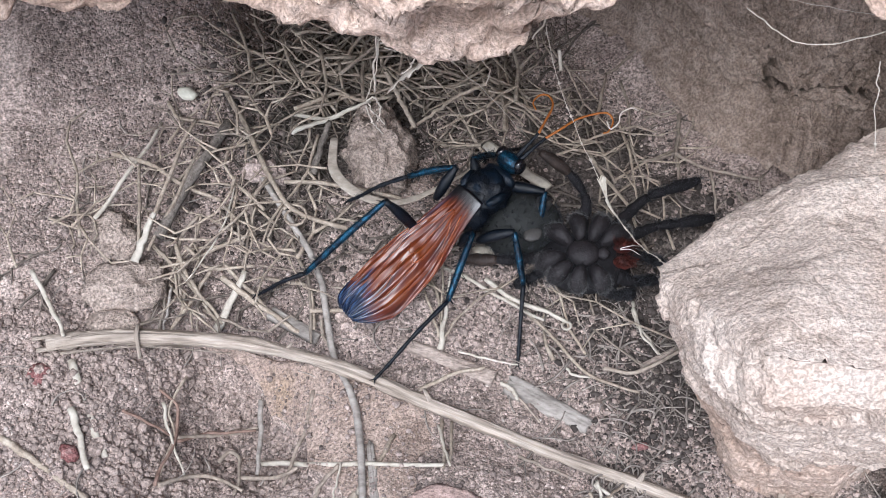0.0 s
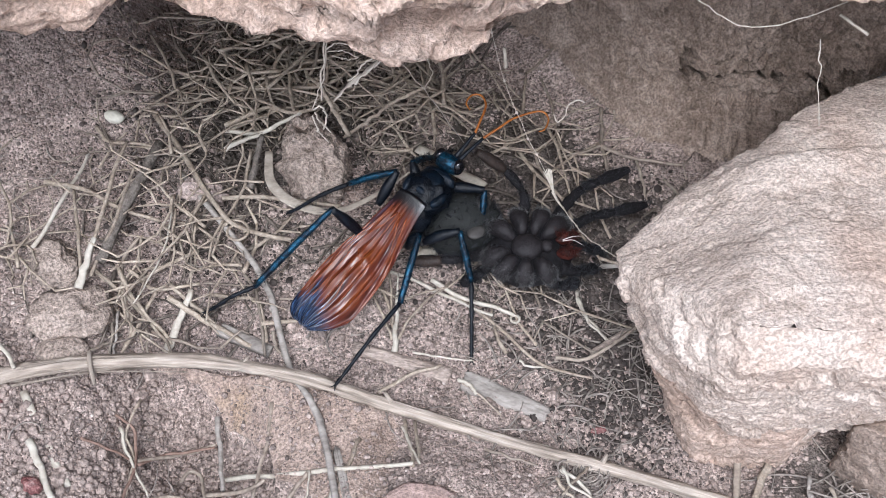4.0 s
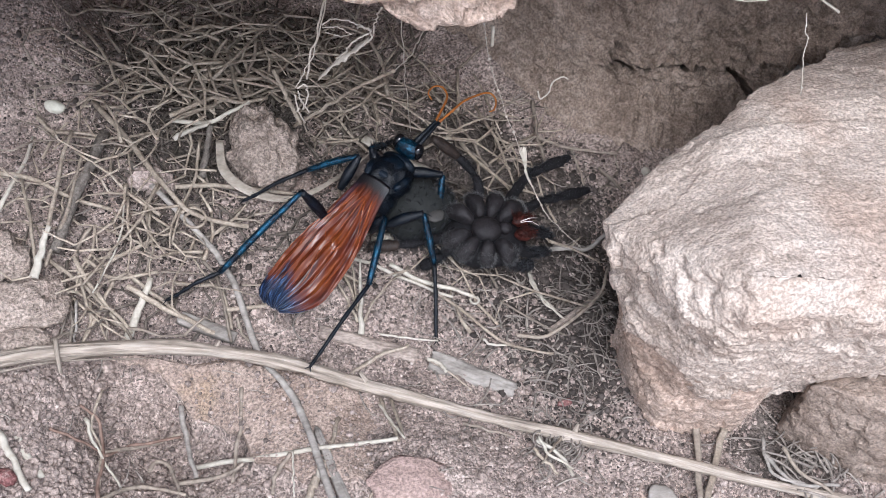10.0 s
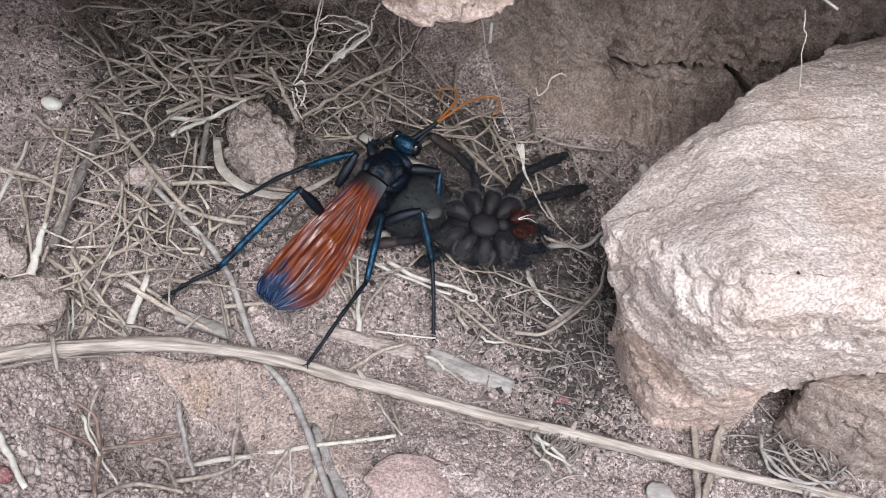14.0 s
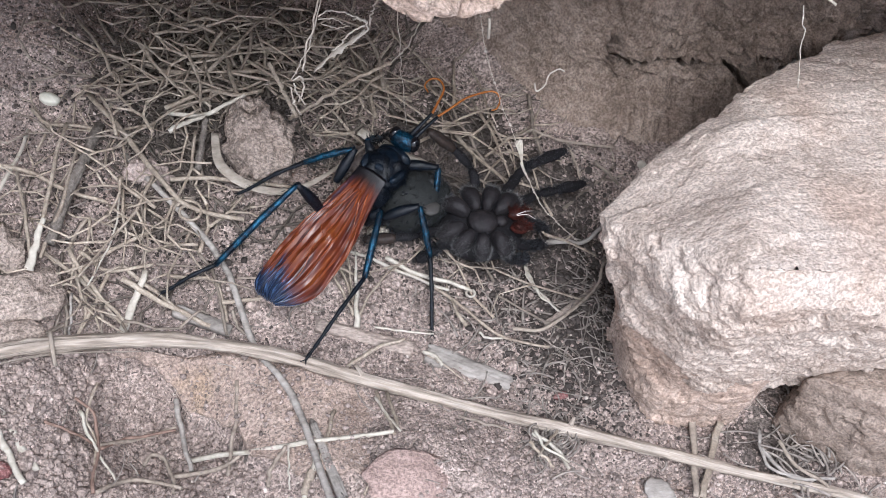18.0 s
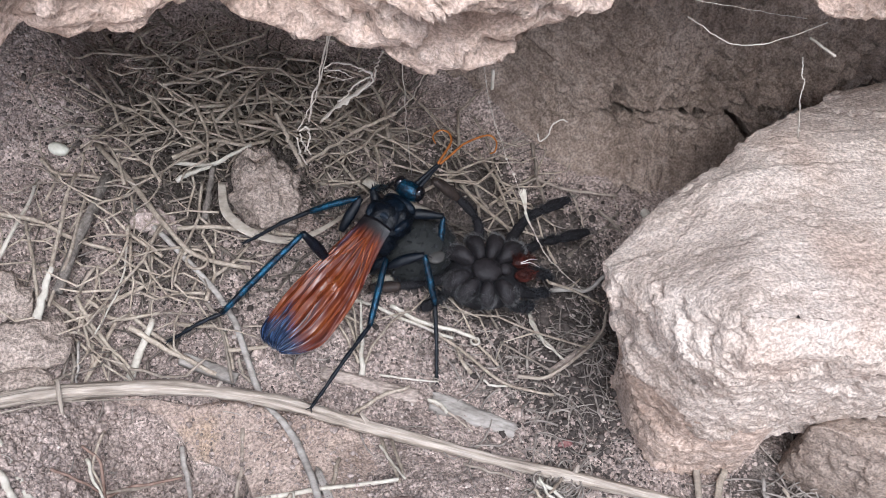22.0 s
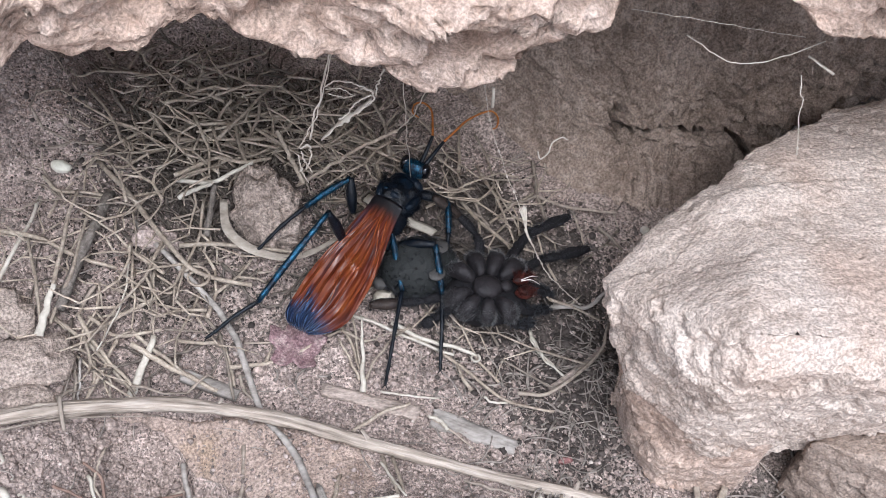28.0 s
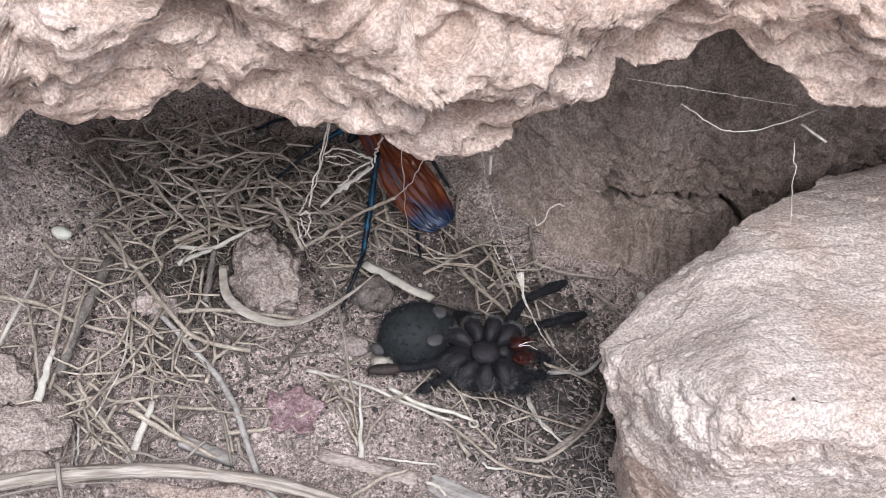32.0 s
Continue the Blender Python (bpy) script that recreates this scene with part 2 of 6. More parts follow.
HUSK = material("dark red husk", [(0.38, (0.1, 0.03, 0.03)), (0.5, (0.2, 0.09, 0.085)), (0.62, (0.36, 0.24, 0.22))], 420, rough=0.7, bump=0.6, relief=0.0005, grain=0.3)
DUST_FUR = material("dusty grey spider hair", [(0.36, (0.05, 0.05, 0.053)), (0.64, (0.2, 0.197, 0.198))], 300, rough=0.6, bump=0.0, each=0.4)
SPIDER_PALE = material("pale book lung skin", [(0.36, (0.035, 0.033, 0.032)), (0.64, (0.075, 0.07, 0.066))], 300, rough=0.6, bump=0.3, relief=0.0002)
RED_FUR = material("red jaw hair", [(0.4, (0.012, 0.004, 0.004)), (0.66, (0.11, 0.02, 0.012))], 700, rough=0.6, bump=0.5, relief=0.0003)
FANG = material("pale fang", [(0.36, (0.5, 0.42, 0.4)), (0.64, (0.75, 0.68, 0.66))], 300, rough=0.3, bump=0.0)
BLACK = material("black wasp cuticle", [(0.4, (0.0012, 0.002, 0.0035)), (0.6, (0.003, 0.006, 0.012))], 700, rough=0.38, bump=0.9, relief=0.0003, spec=0.3)
WASP_HAIR = material("black wasp hair", [(0.4, (0.0015, 0.002, 0.0035)), (0.6, (0.004, 0.007, 0.012))], 700, rough=0.6, bump=0.0, spec=0.12)
BLUE = material("iridescent blue cuticle", [(0.42, (0.0015, 0.003, 0.008)), (0.5, (0.003, 0.022, 0.045)), (0.64, (0.012, 0.11, 0.2))], 600, rough=0.36, bump=0.9, relief=0.0003, metal=0.6, spec=0.6)
SHEEN = material("blue-black wasp cuticle", [(0.4, (0.0015, 0.003, 0.006)), (0.6, (0.004, 0.013, 0.027))], 600, rough=0.4, bump=0.9, relief=0.0003, metal=0.3, spec=0.4)
EYE = material("glossy black eye", [(0.3, (0.004, 0.004, 0.006)), (0.7, (0.008, 0.008, 0.01))], 400, rough=0.08, bump=0.0, spec=0.6)
ANTENNA = material("orange antenna", [(0.36, (0.24, 0.075, 0.016)), (0.64, (0.4, 0.15, 0.032))], 400, rough=0.45, bump=0.2, relief=0.0001)
VEIN = material("dark red wing vein", [(0.36, (0.11, 0.025, 0.01)), (0.64, (0.3, 0.08, 0.025))], 400, rough=0.25, bump=0.0, spec=0.5)


def wing_material():
    """Crinkled orange membrane: streaks along the wing, a hatched blue-black fringe at tip and rear edge, dark at the root."""
    m = bpy.data.materials.new("rusty orange wing membrane")
    m.use_nodes = True
    n, l = m.node_tree.nodes, m.node_tree.links
    p = n["Principled BSDF"]
    uv, sep = n.new("ShaderNodeUVMap"), n.new("ShaderNodeSeparateXYZ")
    uv.uv_map = "wing"
    l.new(uv.outputs[0], sep.inputs[0])

    def streaks(along, across, detail):
        mp, t = n.new("ShaderNodeMapping"), n.new("ShaderNodeTexNoise")
        mp.inputs["Scale"].default_value = (along, across, 1)
        l.new(uv.outputs[0], mp.inputs["Vector"])
        l.new(mp.outputs[0], t.inputs["Vector"])
        t.inputs["Scale"].default_value, t.inputs["Detail"].default_value = 1.0, detail
        return t.outputs["Fac"]

    def calc(kind, a, b):
        k = n.new("ShaderNodeMath")
        k.operation = kind
        for i, v in enumerate((a, b)):
            if isinstance(v, (int, float)):
                k.inputs[i].default_value = v
            else:
                l.new(v, k.inputs[i])
        return k.outputs[0]

    def cut(v, lo, hi):
        r = n.new("ShaderNodeMapRange")
        r.inputs["From Min"].default_value, r.inputs["From Max"].default_value = lo, hi
        l.new(v, r.inputs["Value"])
        return r.outputs[0]

    def ramp(v, stops):
        r = n.new("ShaderNodeValToRGB")
        while len(r.color_ramp.elements) < len(stops):
            r.color_ramp.elements.new(0.5)
        for e, (at, c) in zip(r.color_ramp.elements, stops):
            e.position, e.color = at, (*c, 1)
        l.new(v, r.inputs[0])
        return r.outputs[0]

    def blend(f, a, b):
        k = n.new("ShaderNodeMix")
        k.data_type = "RGBA"
        l.new(f, k.inputs[0])
        l.new(a, k.inputs[6])
        l.new(b, k.inputs[7])
        return k.outputs[2]

    u, w = sep.outputs["X"], sep.outputs["Y"]
    broad, fine, hatch = streaks(3, 7, 3), streaks(5, 30, 2), streaks(9, 115, 1)
    orange = ramp(calc("ADD", calc("MULTIPLY", broad, 0.62), calc("MULTIPLY", fine, 0.38)), [(0.34, (0.02, 0.0035, 0.0025)), (0.46, (0.075, 0.012, 0.005)), (0.56, (0.13, 0.028, 0.0065)), (0.7, (0.23, 0.072, 0.017))])
    blue = ramp(hatch, [(0.46, (0.003, 0.005, 0.014)), (0.56, (0.006, 0.014, 0.05)), (0.66, (0.09, 0.16, 0.31))])
    edge = calc("MULTIPLY", calc("POWER", w, 2.4), 0.25)
    tip = cut(calc("ADD", calc("ADD", u, edge), calc("MULTIPLY", hatch, 0.22)), 0.985, 1.06)
    rear = calc("MULTIPLY", cut(calc("ADD", w, calc("MULTIPLY", hatch, 0.3)), 1.0, 1.1), cut(u, 0.75, 0.5))
    skin = blend(calc("MAXIMUM", tip, calc("MULTIPLY", rear, 0.55)), orange, blue)
    black = n.new("ShaderNodeRGB")
    black.outputs[0].default_value = (0.004, 0.004, 0.006, 1)
    root = cut(calc("ADD", u, calc("MULTIPLY", fine, 0.12)), 0.2, 0.12)
    l.new(blend(root, skin, black.outputs[0]), p.inputs["Base Color"])
    p.inputs["Roughness"].default_value, p.inputs["Specular IOR Level"].default_value = 0.32, 0.5
    p.inputs["Coat Weight"].default_value, p.inputs["Coat Roughness"].default_value = 0.5, 0.2
    bp = n.new("ShaderNodeBump")
    bp.inputs["Strength"].default_value, bp.inputs["Distance"].default_value = 0.4, 0.0004
    l.new(fine, bp.inputs["Height"])
    l.new(bp.outputs[0], p.inputs["Normal"])
    return m


WING = wing_material()


# ---- building ----
def link(name, bm, mat, smooth=True):
    me = bpy.data.meshes.new(name)
    bm.to_mesh(me)
    bm.free()
    me.materials.append(mat)
    me.polygons.foreach_set("use_smooth", [smooth] * len(me.polygons))
    return new(name, me)


def part(name, bm, mat, parent, label="", smooth=True):
    """One mesh under a thing or under a part; the bmesh is in the thing's space."""
    ob = link(name, bm, mat, smooth)
    ob.parent = parent
    if label:
        ob["label"] = label
    return ob


def curve_points(pts, n):
    """A smooth line through the points."""
    pts = [Vector(p) for p in pts]
    if len(pts) == 2:
        return [pts[0].lerp(pts[1], i / n) for i in range(n + 1)]
    ext = [2 * pts[0] - pts[1], *pts, 2 * pts[-1] - pts[-2]]
    out = []
    k = len(pts) - 1
    for i in range(n + 1):
        u = i / n * k
        s = min(int(u), k - 1)
        f = u - s
        p0, p1, p2, p3 = ext[s : s + 4]
        out.append(0.5 * (2 * p1 + (p2 - p0) * f + (2 * p0 - 5 * p1 + 4 * p2 - p3) * f * f + (3 * p1 - p0 - 3 * p2 + p3) * f**3))
    return out


def tube(bm, pts, radius, sides=6, flat=1.0, rough=0.0, long=0.9, mapped=False):
    """Sweeps a ring along pts (metres). radius: a number or a function of 0..1. flat: the ring's height over its width."""
    n = len(pts)
    rings = []
    side = None
    for i, p in enumerate(pts):
        d = (pts[min(i + 1, n - 1)] - pts[max(i - 1, 0)]).normalized()
        if side is None:
            side = d.cross(Vector((0, 0, 1)))
            if side.length < 0.1:
                side = d.cross(Vector((0, 1, 0)))
        side = (side - side.dot(d) * d).normalized()
        up = side.cross(d)
        r = radius(i / (n - 1)) if callable(radius) else radius
        ring = []
        for k in range(sides):
            w = 2 * math.pi * k / sides
            rr = r * (1 + rough * noise.noise(Vector((i * long, k * 1.7, 3.0 if mapped else r * 4000))))
            ring.append(bm.verts.new(p + rr * (math.cos(w) * side + flat * math.sin(w) * up)))
        rings.append(ring)
    layer = bm.loops.layers.uv.new("length") if mapped else None
    gone = 0.0
    for i, (q, s) in enumerate(zip(rings, rings[1:])):
        step = (pts[i + 1] - pts[i]).length
        for k in range(sides):
            face = bm.faces.new((q[k], q[(k + 1) % sides], s[(k + 1) % sides], s[k]))
            if mapped:
                for c, (u, v) in zip(face.loops, ((0, k), (0, k + 1), (1, k + 1), (1, k))):
                    c[layer].uv = (gone + u * step, v / sides * 0.009)
        gone += step
    bm.faces.new(rings[0][::-1])
    bm.faces.new(rings[-1])
    return bm


def mm(*p):
    return Vector(p) * MM


def mms(pts):
    return [Vector(p) * MM for p in pts]


def blob(bm, centre, size, turn=0.0, amount=0.12, grain=0.6, seed=0.0, level=3, tilt=0.0, squash=1.0):
    """An uneven rounded lump: centre and half sizes in mm."""
    got = bmesh.ops.create_icosphere(bm, subdivisions=level, radius=1)["verts"]
    m = Euler((0, radians(tilt), radians(turn))).to_matrix()
    for v in got:
        d = v.co.normalized()
        k = 1 + amount * noise.fractal(d * (1 / grain) + Vector((seed, seed * 1.3, 2)), 0.9, 2.0, 4)
        q = Vector([math.copysign(abs(c) ** squash, c) for c in d])
        v.co = mm(*centre) + m @ Vector((q.x * size[0], q.y * size[1], q.z * size[2])) * (k * MM)
    return got


def fbm(x, y, z=0.0, octaves=4):
    return noise.fractal(Vector((x, y, z)), 1.0, 2.0, octaves)


def step01(v, lo, hi):
    f = min(1, max(0, (v - lo) / (hi - lo)))
    return f * f * (3 - 2 * f)


# ---- the ground: one sheet to the horizon, fine where the camera looks ----
def bank_foot(x):
    """Where the back wall begins, y over x in mm."""
    return 66 - 56 * step01(x, -20, 45) - 16 * step01(x, 52, 110)


def bowl(x, y):
    """The hollow under the twig and the rise beside it, mm."""
    return -16 * math.exp(-(((x + 58) / 15) ** 2 + ((y + 45) / 21) ** 2)) + 9 * math.exp(-(((x + 12) / 18) ** 2 + ((y + 66) / 14) ** 2))


CRUST_EDGE = ((-66, -29.5), (-57, -32), (-53, -37), (-51, -41), (-47.5, -44), (-43, -48.5), (-41.5, -55), (-37, -58), (-34, -61.5), (-28, -63), (-16, -64))


def crust_edge(x):
    for (a, p), (b, q) in zip(CRUST_EDGE, CRUST_EDGE[1:]):
        if a <= x <= b:
            return p + (q - p) * (x - a) / (b - a) + 0.9 * noise.noise(Vector((x / 2.2, 0, 8))) + 0.5 * noise.noise(Vector((x / 0.8, 4, 8)))


def hillside(x, y):
    """Bare soil that climbs towards the wall, beside the litter, mm."""
    return 0.42 * max(0, y - 14) * step01(-x - 0.36 * y, 48, 66) * (1 - step01(-x, 120, 170)) * (1 - step01(y, 66, 100))


def ground_z(x, y):
    """The ground's height over the plan, mm."""
    far = max(abs(x) / 200, abs(y) / 200, 1)
    h = 2.0 * fbm(x / 30, y / 30, 1) + 0.8 * fbm(x / 8, y / 8, 5) + 0.3 * fbm(x / 2.4, y / 2.4, 9, 3)
    if far == 1:
        crumbly = 0.08 + 0.5 * step01(-x, 42, 54) * step01(-y, 24, 36) + 0.25 * step01(noise.noise(Vector((x / 16, y / 16, 70))), 0.1, 0.4)
        for size in (3.6, 1.9):
            d, _ = noise.voronoi(Vector((x / size, y / size, size)))
            h += crumbly * size * (0.55 * max(0, 0.62 - d[0]) - 0.12 + 0.16 * min(1, (d[1] - d[0]) * 4))
    if -80 < x < -14 and -90 < y < -22:
        rim = crust_edge(min(-16.01, max(-65.9, x)))
        h -= 2.6 * step01(rim + 0.4 - y, 0, 1.2) * (1 - step01(rim - y, 14, 26)) * step01(x, -80, -66) * (1 - step01(x, -30, -18))
    h += bowl(x, y) + hillside(x, y)
    h += 4 * step01(y, bank_foot(x) - 14, bank_foot(x) + 8)
    return h / far - 0.6


def axis(lo, hi, fine, far):
    out = list(np.arange(lo, hi + 0.01, fine))
    gap, v = fine, hi
    while v < far:
        gap *= 1.5
        v += gap
        out.append(v)
    gap, v = fine, lo
    while v > -far:
        gap *= 1.5
        v -= gap
        out.insert(0, v)
    return out


def grid_mesh(name, us, vs, place, mat):
    verts = [place(u, v) for v in vs for u in us]
    n = len(us)
    faces = [(j * n + i, j * n + i + 1, (j + 1) * n + i + 1, (j + 1) * n + i) for j in range(len(vs) - 1) for i in range(n - 1)]
    me = bpy.data.meshes.new(name)
    me.from_pydata(verts, [], faces)
    me.materials.append(mat)
    me.polygons.foreach_set("use_smooth", [True] * len(faces))
    return new(name, me)


ground = grid_mesh("ground", axis(-112, 92, 0.5, 200000), axis(-88, 70, 0.5, 200000), lambda x, y: (x * MM, y * MM, ground_z(x, y) * MM), SOIL)
tagged(ground, "dry pinkish brown gritty soil under a bank", "ground", kind="structure")


def chunk(p, size, shift=0.0):
    """Broken rock: a random height and tilt for each angular lump, about -1 to 1."""
    q = p / size + Vector((shift, 2 * shift, 0))
    _, near = noise.voronoi(q)
    c = near[0]
    return 0.9 * noise.noise(c * 7.7) + 1.1 * (q - c).dot(noise.noise_vector(c * 5.3))


# ---- dark sheet in patches on the soil: mould, and painted shade ----
def mould_shade(x, y):
    """How thick the dark sheet of mould and painted shade lies over the plan, below 0 where there is none."""
    # The spots under the boulder and behind the spider paint their shade.
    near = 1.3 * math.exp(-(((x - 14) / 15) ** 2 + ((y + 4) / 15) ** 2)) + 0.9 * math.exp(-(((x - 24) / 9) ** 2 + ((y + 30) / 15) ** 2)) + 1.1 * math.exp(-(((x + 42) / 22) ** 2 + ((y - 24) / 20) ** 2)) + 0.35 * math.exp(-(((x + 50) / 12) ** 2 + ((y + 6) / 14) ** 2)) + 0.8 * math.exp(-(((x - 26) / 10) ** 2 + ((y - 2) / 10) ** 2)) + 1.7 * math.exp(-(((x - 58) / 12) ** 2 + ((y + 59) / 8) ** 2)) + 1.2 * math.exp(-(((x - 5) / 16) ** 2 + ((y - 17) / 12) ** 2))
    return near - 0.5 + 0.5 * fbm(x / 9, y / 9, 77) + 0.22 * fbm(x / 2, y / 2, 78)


humus_and_shade = grid_mesh("soil_humus_shade", list(np.arange(-92, 80, 0.7)), list(np.arange(-78, 60, 0.7)), lambda x, y: (x * MM, y * MM, (ground_z(x, y) + min(0.5, 0.9 * mould_shade(x, y)) - 0.1) * MM), MOULD_SHADE)
tagged(humus_and_shade, "dark grey-brown sheet on the soil, part mould, part painted shade", "soil", kind="structure")


# ---- the back wall of the hollow ----
def wall_point(x, v):
    """v: 0 at the foot to 1 under the roof."""
    z = -6 + 125 * v
    y = bank_foot(x) + 3 + 0.42 * z + 10 * step01(z, -6, 14) - 4
    y += 3.0 * fbm(x / 26, z / 26, 3) + 1.4 * fbm(x / 7, z / 7, 7) + 0.7 * fbm(x / 2.2, z / 2.2, 11, 3)
    y += 1.3 * step01(noise.noise(Vector((x / 1.9, z / 2.6, 4))), 0.4, 0.6)
    # a broken shelf over a jagged crack, a cleft beside it, and the gap behind the boulder
    jag = 0.9 * noise.noise(Vector((x / 1.5, z / 6, 2))) + 0.5 * noise.noise(Vector((x / 0.7, 0, 9)))
    edge = 15.4 + 1.9 * step01(x, 40, 47) - 0.5 * step01(x, 50, 57) + 1.7 * step01(x, 58, 62.5) - 5.2 * step01(x, 64, 72) + jag
    wide = 0.5 + 1.3 * step01(x, 42, 47) + 0.7 * step01(x, 60, 66) + 0.5 * noise.noise(Vector((x / 3, 4, 4)))
    inside = (edge - z) / wide
    deep = 0
    if 0 < inside < 1 and 38 < x < 73:
        deep = 9 * min(1, 4 * min(inside, 1 - inside))
    y -= 3.4 * step01(x, 38, 46) * step01(z, edge, edge + 0.6) * (1 - 0.4 * step01(z, edge + 6, edge + 22))
    line = 39.4 + 0.7 * math.sin((z - 12) * 0.9) + 0.8 * noise.noise(Vector((z / 1.2, 5, 1)))
    if 13 < z < 20:
        deep = max(deep, 6 * math.exp(-(((x - line) / (0.4 + 0.9 * abs(noise.noise(Vector((z / 2, 1, 1)))))) ** 2)) * step01(z, 13, 14.5) * (1 - step01(z, 18.4, 20)))
    flake = noise.noise(Vector((x / 5, z / 4, 40)))
    y += step01(z, 1, 9) * (1.6 * step01(noise.noise(Vector((x / 3.3, z / 2.2, 48))), 0.38, 0.5) - 1.0 * step01(flake, 0.05, 0.14))
    y -= 0.5 * step01(noise.noise(Vector((x / 2.1, z / 1.7, 44))), 0.12, 0.24)
    y -= 4 * step01(x, 50, 66) * step01(z, 17, 30)
    q = Vector((x, 0.3 * x, z)) + 0.8 * noise.noise_vector(Vector((x, 0, z)) / 3)
    block = 0.35 + 0.65 * step01(x, 30, 42) * step01(z, edge, edge + 2)
    y -= block * (1.5 * chunk(q, 7) + 1.0 * chunk(q, 3, 2))
    y += 1.6 * step01(noise.noise(Vector((x / 1.0, z / 1.9, 61))), 0.36, 0.5)
    low, y = z - 0.65 * deep, y + 0.75 * deep
    y += 34 * step01(x - 71 - 0.55 * (z - 13) + 0.8 * noise.noise(Vector((z / 3, 2, 2))), 0, 2.5)
    return (x * MM, y * MM, low * MM)


wall = grid_mesh("wall_back", list(np.arange(-150, -20, 1.4)) + list(np.arange(-20, 34, 0.7)) + list(np.arange(34, 80, 0.4)) + list(np.arange(80, 95, 0.7)) + list(np.arange(95, 160, 2)), list(np.linspace(0, 0.14, 30)) + list(np.linspace(0.142, 0.21, 48)) + list(np.linspace(0.213, 0.5, 58)) + list(np.linspace(0.51, 1, 40)), wall_point, WALL)
tagged(wall, "back wall of packed brown soil with a crack", "earth wall", kind="structure")


# ---- the overhanging roof of pale crumbly rock ----
LIP = ((-140, 85.3), (-110, 81.3), (-90, 85.3), (-81, 80.3), (-77, 86.3), (-71, 83.3), (-63, 86.8), (-53, 93.3), (-50, 89.3), (-43, 86.8), (-33, 85.8), (-23, 81.3), (-17, 80.8), (-10, 83.8), (-7, 89.3), (-2, 94.3), (5, 97.8), (11, 100.3), (16, 106.3), (24, 101.3), (38, 93.3), (46, 93.8), (70, 89.3), (110, 93.3))


def lip(x):
    """The ragged lower edge of the roof over the plan, mm."""
    x = min(max(x, LIP[0][0] + 0.01), LIP[-1][0] - 0.01)
    for (a, p), (b, q) in zip(LIP, LIP[1:]):
        if a <= x <= b:
            return p + (q - p) * step01(x, a, b)


def roof_point(x, v):
    """v: 0 at the back of the underside, 0.35 at the lip, 1 high on the slope behind."""
    low = lip(x)
    if v < 0.35:
        f = v / 0.35
        y, z = 95 - 127 * f**0.8, low + 22 * (1 - f) ** 1.5 + 1.5
        if f > 0.9:
            z -= 1.5 * (f - 0.9) / 0.1
    elif v < 0.75:
        f = (v - 0.35) / 0.4
        w = f * math.pi / 2
        y = -32 - 7.5 * math.sin(min(1, f * 2.2) * math.pi / 2) + 14 * step01(f, 0.35, 1)
        z = low + 52 * f**0.85
    else:
        f = min(1, (v - 0.75) / 0.25)
        y, z = -25.5 + 400 * f**2, low + 52 + 60 * f
        if v > 1:
            f = (v - 1) / 0.4
            y, z = y + 500 * f, z * (1 - f**1.5) - 8 * f
    z -= (z + 8) * step01(abs(x), 230, 680)
    k = 1 if v < 0.8 else max(0.2, 1 - (v - 0.8) * 3)
    p = Vector((x, y, z))
    q = p + 4 * noise.noise_vector(p / 9)
    shelf = (z / 12 + 1.1 * noise.noise(p / 17) + 0.5 * noise.noise(p / 6)) % 1
    ledge = (1 - shelf) * step01(shelf, 0, 0.22) * step01(noise.noise(p / 14 + Vector((3, 8, 1))), -0.25, 0.25)
    hole = step01(noise.noise(Vector((q.x / 10, q.y / 10, q.z / 6)) + Vector((5, 2, 9))), 0.22, 0.5)
    f = Vector((q.x, q.y, q.z * 1.5))
    big = 5.0 * noise.fractal(p / 26, 0.8, 2.0, 3) + 3.4 * chunk(f, 15) + 2.0 * chunk(f, 6.5, 3) + 1.6 * noise.turbulence(q / 13, 3, False) + 4.0 * (ledge - 0.4) - 8.5 * hole
    flake = noise.noise(Vector((q.x / 5, q.y / 5, q.z / 3)))
    pit = step01(noise.noise(Vector((q.x / 2.8, q.y / 2.8, q.z / 1.9)) + Vector((2, 7, 4))), 0.36, 0.55)
    small = -1.5 * pit + 0.9 * chunk(f, 2.6, 5) + 0.4 * step01(flake, 0.02, 0.14) + 0.4 * step01(noise.noise(p / 2.0 + Vector((1, 4, 0))), 0.1, 0.25) + 0.5 * noise.fractal(p / 3.0, 0.7, 2.0, 4) + 0.3 * noise.fractal(p / 1.1, 0.7, 2.0, 2)
    front = 0.2 + 0.8 * step01(v, 0.3, 0.4)
    y -= (big * front + small) * k
    z += 0.5 * small + 0.25 * big * step01(v, 0.3, 0.5)
    return (x * MM, y * MM, z * MM)


roof = grid_mesh("overhang", axis(-110, 90, 0.7, 700), list(np.linspace(0, 0.3, 30)) + list(np.linspace(0.305, 0.355, 18)) + list(np.linspace(0.36, 0.75, 90)) + list(np.linspace(0.76, 1, 12)) + list(np.linspace(1.04, 1.4, 10)), roof_point, ROCK)
tagged(roof, "overhanging ledge of pale pinkish crumbly rock", "rock ledge", kind="structure")


